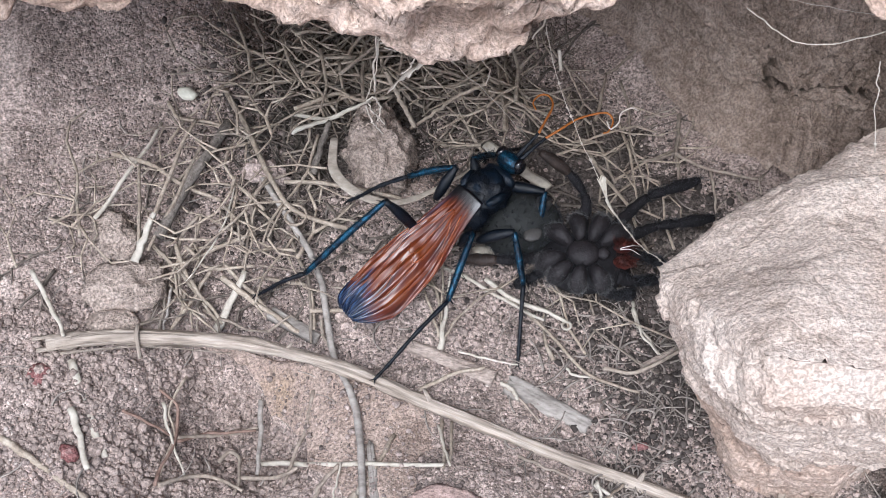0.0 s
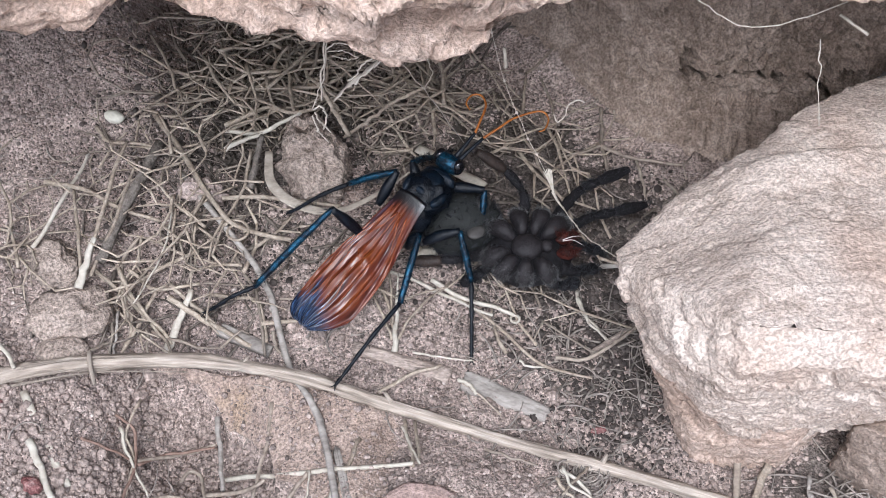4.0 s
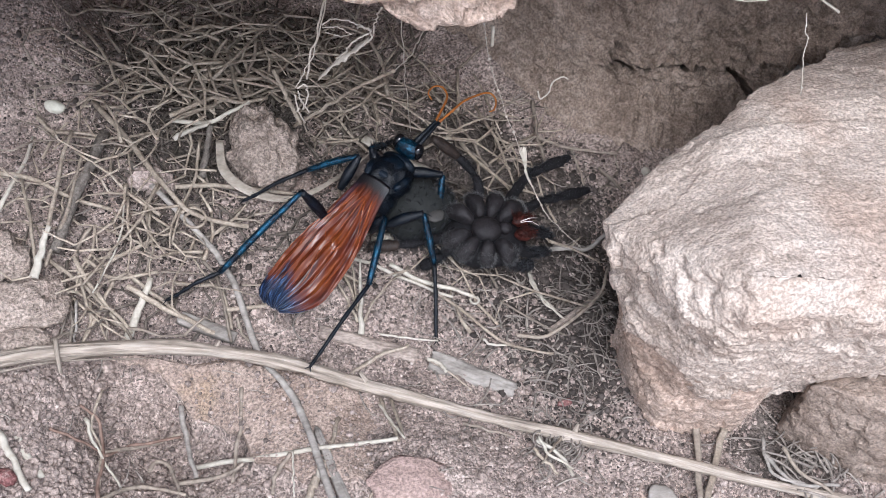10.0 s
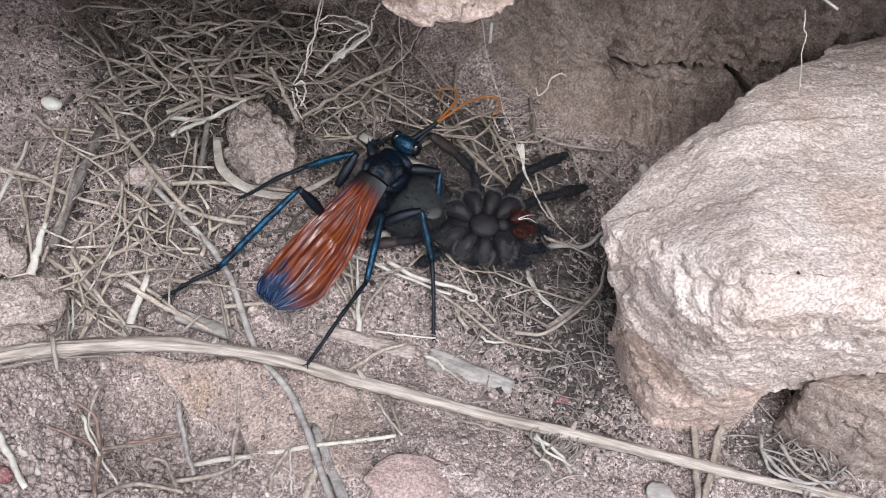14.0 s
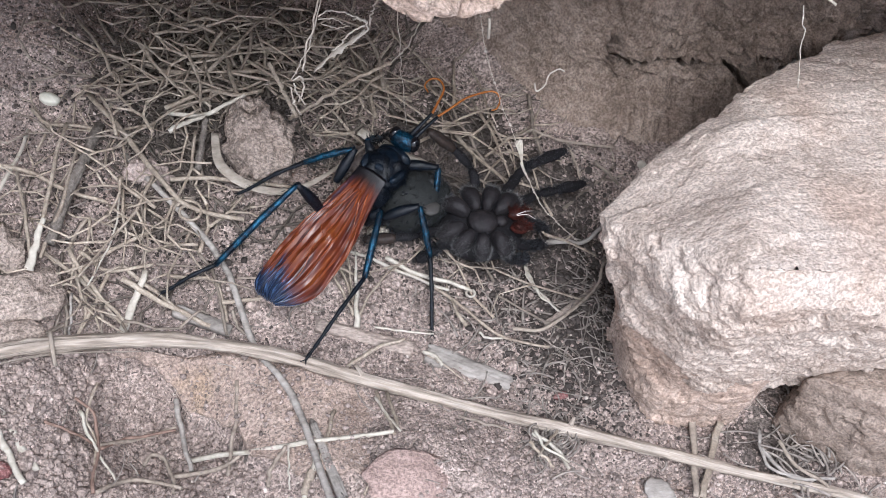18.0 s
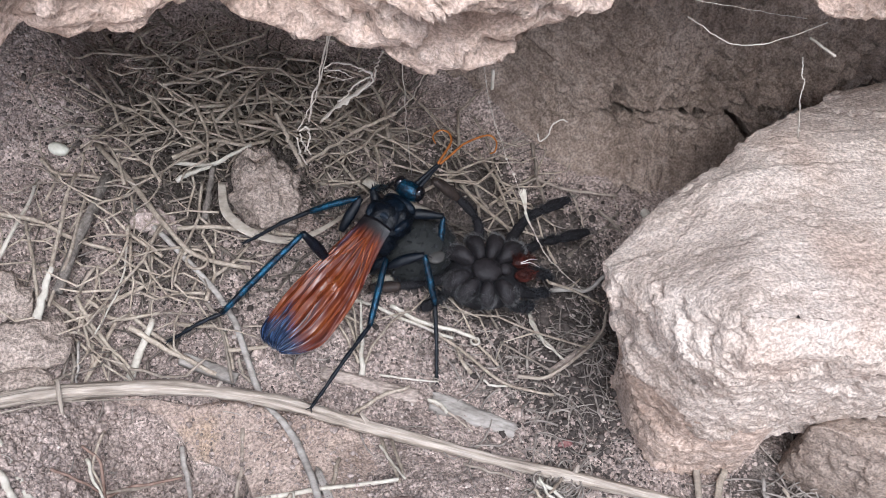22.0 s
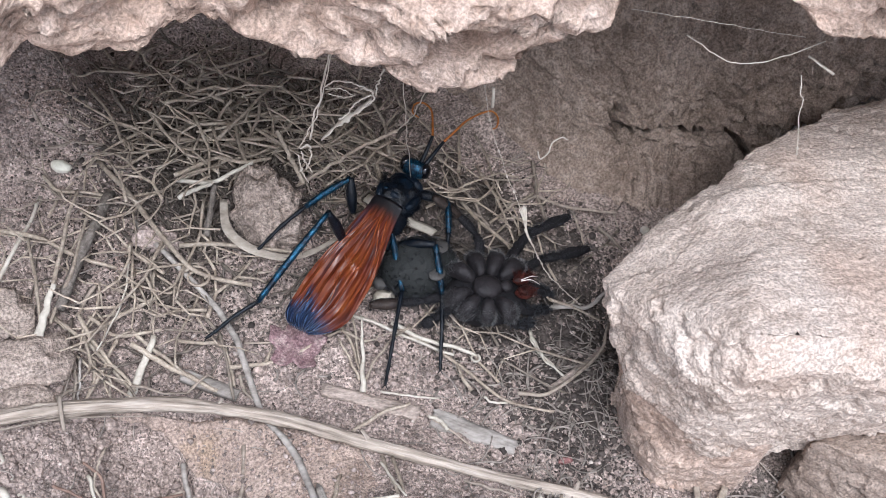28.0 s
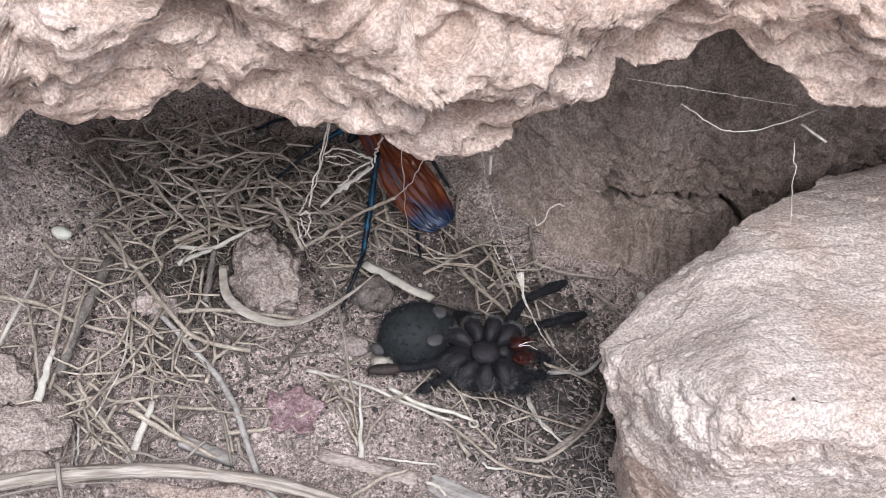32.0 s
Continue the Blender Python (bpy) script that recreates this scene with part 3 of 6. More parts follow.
# ---- boulders ----
def hull_rock(name, corners, mat, label, fine=0.85, rough=1.6, seed=0.0, soften=2, ledge=None):
    """A weathered block: the hull of a few corners, cut fine, softened and roughened."""
    bm = bmesh.new()
    for c in corners:
        bm.verts.new(mm(*c))
    hull = bmesh.ops.convex_hull(bm, input=bm.verts)
    inner = {g for key in ("geom_interior", "geom_unused") for g in hull[key] if isinstance(g, bmesh.types.BMVert)}
    bmesh.ops.delete(bm, geom=[v for v in bm.verts if v in inner or not v.link_faces], context="VERTS")
    bmesh.ops.triangulate(bm, faces=bm.faces)
    for n in range(9):
        long = [e for e in bm.edges if e.calc_length() > fine * 1.4 * MM]
        if not long:
            break
        bmesh.ops.subdivide_edges(bm, edges=long, cuts=1)
        bmesh.ops.triangulate(bm, faces=[f for f in bm.faces if len(f.verts) > 3])
        if n in (3, 5):
            for _ in range(soften):
                bmesh.ops.smooth_vert(bm, verts=bm.verts, factor=0.5, use_axis_x=True, use_axis_y=True, use_axis_z=True)
    bmesh.ops.remove_doubles(bm, verts=bm.verts, dist=0.12 * MM)
    bmesh.ops.dissolve_degenerate(bm, dist=0.02 * MM, edges=bm.edges)
    bmesh.ops.triangulate(bm, faces=[f for f in bm.faces if len(f.verts) > 3])
    bmesh.ops.recalc_face_normals(bm, faces=bm.faces)
    bm.normal_update()
    moves = []
    for v in bm.verts:
        p = v.co / MM + Vector((seed, 0, 0))
        w = p + 1.2 * noise.noise_vector(p / 5) + 0.3 * noise.noise_vector(p / 1.2)
        side = 1 - step01(v.normal.z + 0.12 * noise.noise(p / 6), 0.3, 0.62)
        d = 1.3 * noise.fractal(p / 26, 1.0, 2.0, 2) + rough * (0.2 + 0.36 * side) * chunk(w, 12) + rough * (0.07 + 0.26 * side) * chunk(w, 5, 2)
        d += (0.1 + 0.22 * side) * chunk(w, 2.1, 4) - 0.7 * side * step01(noise.noise(Vector((w.x / 6, w.y / 6, w.z / 3.5)) + Vector((1, 5, 2))), 0.34, 0.46) + (0.14 + 0.08 * side) * noise.fractal(p / 1.4, 0.6, 2.0, 4)
        d -= (0.2 + 0.7 * side) * step01(noise.noise(Vector((w.x / 3.2, w.y / 3.2, w.z / 2)) + Vector((7, 1, 3))), 0.3, 0.5)
        d -= 0.3 * step01(noise.noise(p / 1.1 + Vector((3, 3, 8))), 0.36, 0.55)
        if ledge:
            (x0, y0), (x1, y1) = ledge
            off = ((p.x - seed - x0) * (y1 - y0) - (p.y - y0) * (x1 - x0)) / math.hypot(x1 - x0, y1 - y0) + 0.8 * noise.noise(p / 2.5)
            d += 1.5 * step01(off, -0.4, 0.4) * (1 - step01(off, 1, 9)) * step01(p.x - seed, x0 - 6, x0) * (1 - step01(p.x - seed, x1, x1 + 12))
        moves.append(v.normal * d * MM)
    for v, d in zip(bm.verts, moves):
        v.co += d
    ob = link(name, bm, mat)
    return tagged(ob, label, "rock", "rocks under the bank")


hull_rock("boulder", [(12.4, -37.5, 44), (15.5, -46, 42), (18.5, -37, 31), (20.5, -46.5, 26), (19, -60, 50.5), (24, -64, 65.5), (26, -68, 57.5), (36, -58, 23.5), (60, -68.5, 58), (22, -33, 46), (34, -23.4, 47.2), (44.7, -13, 49.2), (56.2, -5.5, 49), (71.5, 3.6, 45.2), (110, 14, 44), (130, -20, 60), (120, -66, 66), (90, -70, 66), (67, -53.5, 19.5), (103, -57, 30), (134, -53, 31), (53, -54.5, 13), (28, -57, 27), (43.5, -54, 9), (60, -45, 22), (60, -20, 10), (110, 0, 5), (120, -40, 20)], BOULDER, "large pale tan sandstone boulder with a rough top", seed=3, rough=2.6, fine=0.55, soften=1, ledge=((33, -27), (48, -26)))
hull_rock("stone", [(29, -32, -3), (29.6, -45, -3), (32.4, -51.5, -3), (40, -53.5, -3), (49, -54, -3), (58, -46, -3), (21.5, -47, 25), (21.5, -37, 27), (26.5, -43, 9), (31, -58, 29), (44, -60, 25), (60, -45, 20)], ROCK, "tan rock base under the boulder", seed=23, rough=1.8, fine=0.7)
hull_rock("stone", [(58, -54, -3), (64, -60.5, -3), (71, -65.5, -3), (84, -69, -3), (55, -57, 22), (66, -67, 26), (92, -73, 32), (120, -70, 30), (120, -40, 22), (110, -66, -3), (70, -40, -3)], ROCK2, "lower pale brown stone wedged beside the boulder", seed=40)


# ---- long twig with its broken end ----
twig = tagged(new("long_twig"), "long curved dry twig with peeling pale bark", "twig")
bm = bmesh.new()
TWIG_LINE = [(-91.5, -36.8, 1.6), (-84, -35.4, 2), (-74.6, -34.3, 2.2), (-55.2, -34.4, 3), (-37.2, -37.8, 3), (-21.3, -43.1, 2.4), (0.8, -50.5, 2), (25.3, -58.0, 2), (45.7, -64.8, 2), (66.5, -71, 2), (95, -80, 2)]
tube(bm, curve_points(mms(TWIG_LINE), 260), lambda f: (1.5 - 0.6 * f + 0.12 * math.sin(f * 40) * math.sin(f * 13) + 0.14 * noise.noise(Vector((f * 70, 0, 0)))) * MM, 18, 1, 0.3, 0.12, True)
part("stem", bm, TWIG, twig)
for k, (y, z, r) in enumerate(((1.2, 0.6, 0.5), (-1.3, 0.5, 0.55), (-1.9, -0.6, 0.4), (0.1, 1.6, 0.3))):
    bm = bmesh.new()
    tube(bm, curve_points(mms([(-94.5 + 1.3 * k, -37.2 + 0.9 * y, 1.2 + 0.6 * z), (-85, -35.8 + y, 2 + z), (-74, -34.4 + y * (1 - 0.1 * k), 2.3 + z), (-64 + 3 * k, -34.2 + y * 0.9, 2.4 + z)]), 16), lambda f: r * (1 - 0.7 * f) * MM, 6, 0.5, 0.3, mapped=True)
    part("bark_strip", bm, TWIG, twig)
bm = bmesh.new()
tube(bm, curve_points(mms([(-75.5, -32.0, 1.5), (-75.2, -33.3, 4.3), (-75.0, -35.4, 4.0), (-74.4, -37.8, 0.8)]), 10), 0.42 * MM, 6, mapped=True)
part("fibre_band", bm, TWIG, twig)
for x, y, dx, dy in ((-21, -43, -1.2, 1.6), (-48, -35.5, 1.2, 1.5), (16, -55, 0.8, 1.3)):
    bm = bmesh.new()
    tube(bm, curve_points(mms([(x, y, 3.4), (x + dx, y + dy, 4.2)]), 3), lambda f: (0.6 - 0.3 * f) * MM, 6, 1, 0.2, mapped=True)
    part("knot", bm, TWIG, twig)


def straw(name, pts, radius, mat, label, flat=1.0, taper=0.25):
    """A dry stalk of its own, with a split or worn end."""
    bm = bmesh.new()
    seed = pts[0][0]
    line = curve_points(mms(pts), 14)
    for i, p in enumerate(line):
        p += Vector((noise.noise(Vector((seed, i * 0.35, 0))), noise.noise(Vector((seed, i * 0.35, 5))), 0.3 * noise.noise(Vector((seed, i * 0.35, 9))))) * 0.45 * MM
    tube(bm, line, lambda f: radius * (1 - taper * f) * MM, 7, flat, 0.25)
    return tagged(link(name, bm, mat), label, "root" if name == "root" else "wood" if name == "wood_splinter" else "straw", "dry straws on the soil")


straw("grey_stick", [(-66.8, 15.0, 4), (-71, 2, 4.5), (-76.0, -12.8, 3)], 1.15, STICK, "short straight grey dead stick on the litter", 1, 0.1)
straw("cross_stem", [(-62, 8, 3.5), (-52, -5.7, 4.1), (-44.8, -16.9, 2.8), (-41.6, -27.6, 1), (-38.6, -35.1, -1.1), (-36.3, -39.4, -0.1), (-33, -49.1, 2.4), (-30.1, -65.1, 5.1), (-27.5, -75.2, 4.3)], 0.58, GREY_WOOD, "long thin grey stem passing under the twig", 0.8, -0.2)
straw("straw", [(-51.6, -51.5, -10.6), (-35.0, -55.6, 1.5), (-17.3, -56.7, 6.8)], 0.5, WHITE_STRAW, "straight bleached straw lying on bare soil", 1.0, 0.25)
straw("straw", [(-53.3, -38.4, -11.3), (-52.3, -46.3, -12), (-51.4, -54.4, -9)], 0.55, GREY_WOOD, "short grey straw beside a bleached one", 1.0, 0.25)
straw("straw", [(-20.2, -31.0, 0.6), (-19.8, -24.4, 2.5), (-19.5, -16.3, 5.0)], 0.62, WHITE_STRAW, "sharp pale straw splinter pointing out of the soil", 1, 0.75)
straw("straw", [(-20.6, -28.5, 1.0), (-22.5, -23.3, 2.0), (-24.0, -20.1, 2.5)], 0.3, STRAW, "thin pale straw leaning on a splinter", 1.0, 0.25)
straw("straw", [(-20.0, -29.2, 1.0), (-16.1, -23.2, 2.5), (-9.6, -16.5, 2.0)], 0.3, STRAW, "thin pale straw leaning on a splinter", 1.0, 0.25)
straw("straw", [(15.0, -17.9, 1.2), (15.1, -20.8, 1.2), (17.4, -25.3, 1.2), (20.1, -29.1, 1.2)], 0.38, WHITE_STRAW, "thin curved white straw", 1, 0.5)
straw("straw", [(-13.0, -15.7, 1.6), (-7.9, -19.4, 1.6), (-1.5, -21.7, 1.6), (2.5, -23.7, 1.6)], 0.5, WHITE_STRAW, "pale straw with a curled end", 1.0, 0.25)
straw("straw", [(-11.4, -16.8, 1.3), (-1.9, -24.6, 1.3), (5.7, -33.2, 1.3), (11.4, -35.5, 1.3), (16.2, -36.8, 1.3)], 0.36, STRAW, "long thin brown straw under the spider", 1.0, 0.25)
straw("straw", [(2.9, -33.1, 1.2), (4.6, -34.5, 1.2), (8.6, -34.5, 1.2)], 0.28, WHITE_STRAW, "short thin white straw", 1.0, 0.25)
straw("straw", [(-16.8, -31.4, 1.0), (-11.8, -32.3, 1.0), (-5.8, -32.9, 1.0)], 0.25, WHITE_STRAW, "thin white straw in the soil", 1.0, 0.25)
straw("straw", [(-8.8, -37.6, 2.2), (-6.6, -39.0, 2.2), (-5.4, -40.9, 2.2)], 0.4, WHITE_STRAW, "thin pale straw on a bark chip", 1.0, 0.25)
straw("straw", [(-79.3, -18.2, 2.0), (-78.2, -13.6, 4.0), (-76.9, -9.3, 6.0)], 0.95, WHITE_STRAW, "broad split straw standing in a bunch", 0.5, 0.5)
straw("straw", [(-78.8, -16.6, 2.0), (-80.3, -7.2, 5.0), (-81.7, 1.6, 6.0)], 0.4, STRAW, "dry straw fanning out of a bunch", 1.0, 0.25)
straw("straw", [(-78.6, -15.4, 2.0), (-76.5, -5.9, 5.0), (-74.6, 7.0, 6.0), (-72.8, 13.9, 6.0)], 0.45, STRAW, "dry straw fanning out of a bunch", 1.0, 0.25)
straw("straw", [(-77.4, -15.4, 2.0), (-73.5, -4.6, 5.0), (-70.5, 10.4, 5.0)], 0.4, STRAW, "dry straw fanning out of a bunch", 1.0, 0.25)
straw("straw", [(-88.5, -9.6, 3.0), (-83.8, 0.8, 5.0), (-79.9, 13.5, 4.0)], 0.45, WHITE_STRAW, "forked pale straw on the litter", 1.0, 0.25)
straw("straw", [(-88.0, 4.5, 5.0), (-79.7, 2.5, 5.0), (-73.0, -1.1, 4.0), (-65.3, -3.3, 3.0)], 0.5, STRAW, "forked pale straw on the litter", 1.0, 0.25)
straw("straw", [(-79.5, 18.4, 5.0), (-77.4, 15.3, 5.0), (-72.7, 14.2, 5.0), (-67.3, 14.3, 4.0)], 0.42, STRAW, "thin bent straw on the litter", 1.0, 0.25)
straw("straw", [(-63.2, -27.7, -5.7), (-60.8, -22.7, -2.5), (-58.4, -17.5, 0.6)], 0.95, WHITE_STRAW, "split pale straw leaning on litter", 0.5, 0.4)
straw("straw", [(-62.9, -18.7, 0), (-56.2, -22.5, -2), (-47, -27.6, -3.2)], 0.6, STRAW, "brown straw across a pale split one", 1.0, 0.25)
straw("straw", [(-72.4, -13.8, 2.3), (-68.4, -20.7, 0.4), (-61.9, -26.2, -4.7)], 0.45, STRAW, "long thin straw across the litter", 1.0, 0.25)
straw("straw", [(-54.1, 19.1, 5.0), (-49.6, 20.9, 6.0), (-45.1, 22.4, 7.0), (-40.4, 19.3, 9.0), (-34.8, 21.6, 8.0)], 0.5, STRAW, "forked dry stem lying over the clod", 1.0, 0.25)
straw("straw", [(-40.0, 19.6, 9.0), (-41.0, 25.9, 8.0), (-42.0, 34.9, 7.0)], 0.42, STRAW, "forked dry stem lying over the clod", 1.0, 0.25)
straw("straw", [(-53.7, 16.9, 6.0), (-47.1, 15.4, 7.0), (-43.2, 17.1, 8.0), (-38.7, 19.3, 9.0)], 0.5, WHITE_STRAW, "bleached straw beside the clod", 1.0, 0.25)
straw("straw", [(-53.5, 12.0, 6.0), (-50.5, 13.4, 7.0), (-46.4, 15.4, 7.0)], 0.55, WHITE_STRAW, "bleached straw beside the clod", 1.0, 0.25)
straw("straw", [(-48.4, 3.9, 4.0), (-47.3, 8.7, 6.0), (-46.4, 14.9, 7.0)], 0.75, STICK, "upright brown straw beside the clod", 1.0, 0.25)
straw("straw", [(-69.0, 23.5, 4.0), (-63.5, 14.5, 5.0), (-54.8, -1.3, 6.0), (-49.6, -5.9, 4.6), (-40.0, -8.2, 4.0)], 0.6, STRAW, "long curved stem over the litter", 1.0, 0.25)
straw("straw", [(-71.9, 46.7, 3.0), (-67.3, 36.7, 5.0), (-64.5, 28.9, 5.0), (-61.8, 26.0, 4.0)], 0.35, STRAW, "long thin arched stem", 1.0, 0.25)
straw("straw", [(-55.0, 29.1, 5.0), (-47.1, 28.7, 6.0), (-43.9, 35.6, 7.0), (-41.9, 38.0, 8.0)], 0.45, STRAW, "dry stem on the litter", 1.0, 0.25)
straw("straw", [(-41.3, 28.3, 6.0), (-33.3, 28.7, 7.0), (-28.1, 34.5, 7.0)], 0.45, STRAW, "dry stem on the litter", 1.0, 0.25)
straw("straw", [(-53.6, 1.5, 4.0), (-44.3, 1.8, 4.0), (-30.7, -0.3, 4.0)], 0.5, STRAW, "dry stem on the litter", 1.0, 0.25)
straw("straw", [(-84.6, -49.1, 0.8), (-81.9, -54, 0.4), (-79.4, -59.9, 0.2)], 0.75, WHITE_STRAW, "bleached straw at the foot of the twig", 0.6, 0.25)
straw("straw", [(-70.4, -42.5, -6.6), (-68.6, -47.6, -8.1), (-64.4, -55.9, -8.8)], 0.4, WHITE_STRAW, "thin white straw on gritty soil", 1, 0.5)
straw("straw", [(-42.7, -39.5, -3.6), (-43.5, -47.4, -4.5), (-45.4, -58.4, -3.5)], 0.42, LITTER, "thin curved brown stem", 1.0, 0.25)
straw("straw", [(-67.3, -48.3, -9.2), (-59.6, -44.6, -14.4), (-53.2, -43.2, -13)], 0.4, LITTER, "thin curved brown stem", 1.0, 0.25)
straw("straw", [(-67.3, -36.3, -7.8), (-69.3, -42.8, -7.6), (-67.7, -48.5, -8.8), (-68, -59, -5.2)], 0.3, STRAW, "thin pale stem on gritty soil", 1.0, 0.25)
straw("straw", [(-30.5, -59.3, 3.7), (-32.4, -63.2, 3.5), (-33.8, -67.2, 3.2)], 0.6, WHITE_STRAW, "pale splintered straw on soil", 0.6, 0.25)
straw("straw", [(-26.6, -49.7, 2.4), (-28.8, -55.7, 3.3), (-30.3, -60.3, 3.8)], 0.45, STRAW, "pale straw fragment on soil", 1.0, 0.25)
straw("straw", [(-23.4, -40.1, 1.5), (-16.6, -35.8, 1.5), (-11.9, -34.4, 1.5)], 0.42, STRAW, "thin straw by the twig", 1.0, 0.25)
straw("straw", [(-18.8, -46, 2.4), (-17.9, -51.7, 4.2), (-17.3, -57.2, 6.9)], 0.4, STRAW, "thin straw by the twig", 1.0, 0.25)
straw("straw", [(40.9, -53.5, 1.6), (39.4, -60.3, 1.6), (37.1, -69.6, 1.6)], 0.7, LITTER, "broad tan straw stub by the boulder", 0.4, 0.1)
straw("straw", [(46.8, -53.6, 1.8), (42.9, -60.6, 1.8), (38.3, -69.8, 1.8)], 0.75, STRAW, "split tan straw stub by the boulder", 0.4, 0.1)
straw("straw", [(9.6, -32.8, 1.5), (16.9, -32.7, 2.0), (27.7, -24.3, 3.0), (30.5, -18.2, 4.0)], 0.4, LITTER, "thin brown stem beside the splinter", 1.0, 0.25)
straw("straw", [(14.3, -13.5, 2.0), (23.2, -12.8, 2.5), (27.7, -13.2, 3.0), (31.0, -11.9, 6.0)], 0.55, GREY_WOOD, "grey fibre under the fangs", 1.0, 0.25)
straw("straw", [(-15.0, 14.7, 4.0), (-9.0, 10.0, 4.0), (-2.2, 4.2, 5.0)], 1.35, WHITE_STRAW, "broad bleached grass blade lying under the wasp", 0.35, 0.2)
straw("straw", [(-28.8, -11.1, 1.6), (-17.4, -15.3, 1.6), (-10.1, -19.5, 1.6), (-1.6, -23.7, 1.6)], 0.4, WHITE_STRAW, "thin pale stem beside the spider", 1.0, 0.25)
straw("straw", [(-21.6, 2.7, 4.0), (-21.2, -13.7, 4.0), (-20.6, -25.5, 2.0)], 0.3, STRAW, "thin long straight stem", 1.0, 0.25)
straw("straw", [(-27.6, -10.4, 1.5), (-22.8, -17.6, 2.0), (-20.1, -26.1, 1.0)], 0.35, STRAW, "pale stem by the petal", 1.0, 0.25)
straw("root", [(23.9, 26.7, 3.0), (23.1, 17.3, 2.5), (24.0, 9.8, 2.0)], 0.45, LITTER, "forked root at the foot of the wall", 1.0, 0.25)
straw("root", [(22.8, 16.7, 3.0), (28.3, 13.0, 3.5), (38.4, 9.4, 6.0)], 0.38, LITTER, "thin root at the foot of the wall", 1.0, 0.25)
straw("root", [(22.8, 16.7, 3.0), (19.5, 15.3, 2.5), (13.8, 14.1, 2.0)], 0.35, LITTER, "thin root at the foot of the wall", 1.0, 0.25)
straw("root", [(34.6, 7.9, 3.0), (36.8, 5.2, 3.0), (38.2, 0.9, 4.0)], 0.42, LITTER, "short root leaning on the wall", 1.0, 0.25)
straw("root", [(29.5, 13.5, 3.0), (30.4, 7.5, 3.0), (30.7, 2.6, 3.0)], 0.32, LITTER, "thin root leaning on the wall", 1.0, 0.25)

straw("straw", [(-86.7, -39.4, 1), (-81.7, -48.8, -1), (-77.2, -56.5, -2)], 0.75, WHITE_STRAW, "flat folded pale straw below the twig's end", 0.4, 0.1)
straw("straw", [(-95.8, -55.2, 0), (-87.9, -59.6, 0), (-78.5, -64.8, -1)], 0.7, STRAW, "thick pale straw on gritty soil", 0.8, 0.2)
straw("straw", [(-98.4, -21.7, 1.5), (-92.6, -29.6, 2.5), (-88.1, -36.3, 4)], 0.5, WHITE_STRAW, "straight pale straw resting against the twig", 0.6, 0.3)
straw("straw", [(-77.0, -13.5, 1.9), (-70.5, -19.2, 0.4), (-63.0, -26.0, -4.1)], 0.42, STRAW, "long curved tan stem beside the clod")
straw("straw", [(-69.2, -6.5, 1.7), (-72.0, -11.8, 1.5), (-71.1, -18.0, 0.6), (-70.0, -22.9, -0.8)], 0.4, LITTER, "bent brown stem on the soil")
straw("straw", [(-70.6, -13.5, 1.8), (-65.3, -17.2, 0.4), (-57.3, -15.9, 0.3)], 0.42, STRAW, "forked tan stem near the twig")
straw("straw", [(-65.3, -17.0, -0.3), (-67.6, -22.5, -1.5), (-70.8, -29.2, -2.6)], 0.42, STRAW, "forked tan stem near the twig")
straw("straw", [(-63.0, 0.5, 3.5), (-64.3, -10.8, 2.7), (-69.0, -21.0, 1.1)], 0.22, WHITE_STRAW, "thin white curved stem over the litter")
straw("straw", [(-59.3, -2.4, 2.7), (-58.8, -9.3, 2.1), (-59.1, -16.1, 0.6)], 0.3, LITTER, "upright grey-brown stem in the litter")
straw("straw", [(-58.5, -3.8, 3.1), (-58.2, -10.7, 2.3), (-58.8, -17.4, 0.6)], 0.26, STRAW, "thin upright stem in the litter")
straw("straw", [(-73.1, -21.2, -0.0), (-72.7, -26.1, -1.1), (-73.0, -30.6, -2.1)], 0.34, LITTER, "short stem standing in a bunch by the twig")
straw("straw", [(-71.8, -21.8, -0.2), (-72.0, -27.1, -1.4), (-72.1, -30.7, -2.4)], 0.3, GREY_WOOD, "short grey stem in a bunch by the twig")
straw("straw", [(-69.4, -22.0, -0.9), (-69.8, -26.7, -2.2), (-71.4, -30.3, -2.6)], 0.36, STRAW, "short tan stem in a bunch by the twig")
straw("straw", [(-76.5, -21.6, 1.2), (-73.9, -20.8, 0.8), (-71.1, -20.4, 0.3)], 0.34, STRAW, "short cross straw near the clod")
straw("straw", [(-76.6, -30.3, -0.5), (-74.9, -29.3, -1.0), (-73.0, -27.8, -1.4)], 0.36, LITTER, "short brown stem by the twig")
straw("straw", [(-66.8, -23.0, -2.2), (-66.5, -26.4, -3.7), (-66.3, -28.8, -4.9)], 0.3, LITTER, "short brown stem by the twig")
straw("straw", [(-54.5, -17.8, -0.4), (-50.1, -18.9, -0.2), (-46.4, -19.3, 0.5), (-45.0, -22.5, 0.0), (-44.1, -28.1, -1.1)], 0.4, STRAW, "bent tan stem beside the litter")
straw("straw", [(-42.9, -25.9, -0.7), (-42.5, -28.2, -1.1), (-41.1, -31.0, -1.1)], 0.34, LITTER, "curved brown stem beside the litter")
straw("straw", [(-50.5, -10.6, 1.9), (-48.0, -15.5, 1.4), (-45.8, -20.6, 0.7), (-44.4, -30.6, -1.6)], 0.38, LITTER, "long brown stem running to the twig")
straw("straw", [(-63.2, -16.0, 0.5), (-61.0, -17.6, -0.2), (-56.4, -21.2, -1.8), (-53.7, -23.2, -2.4)], 0.45, STRAW, "tan straw across a pale split one")
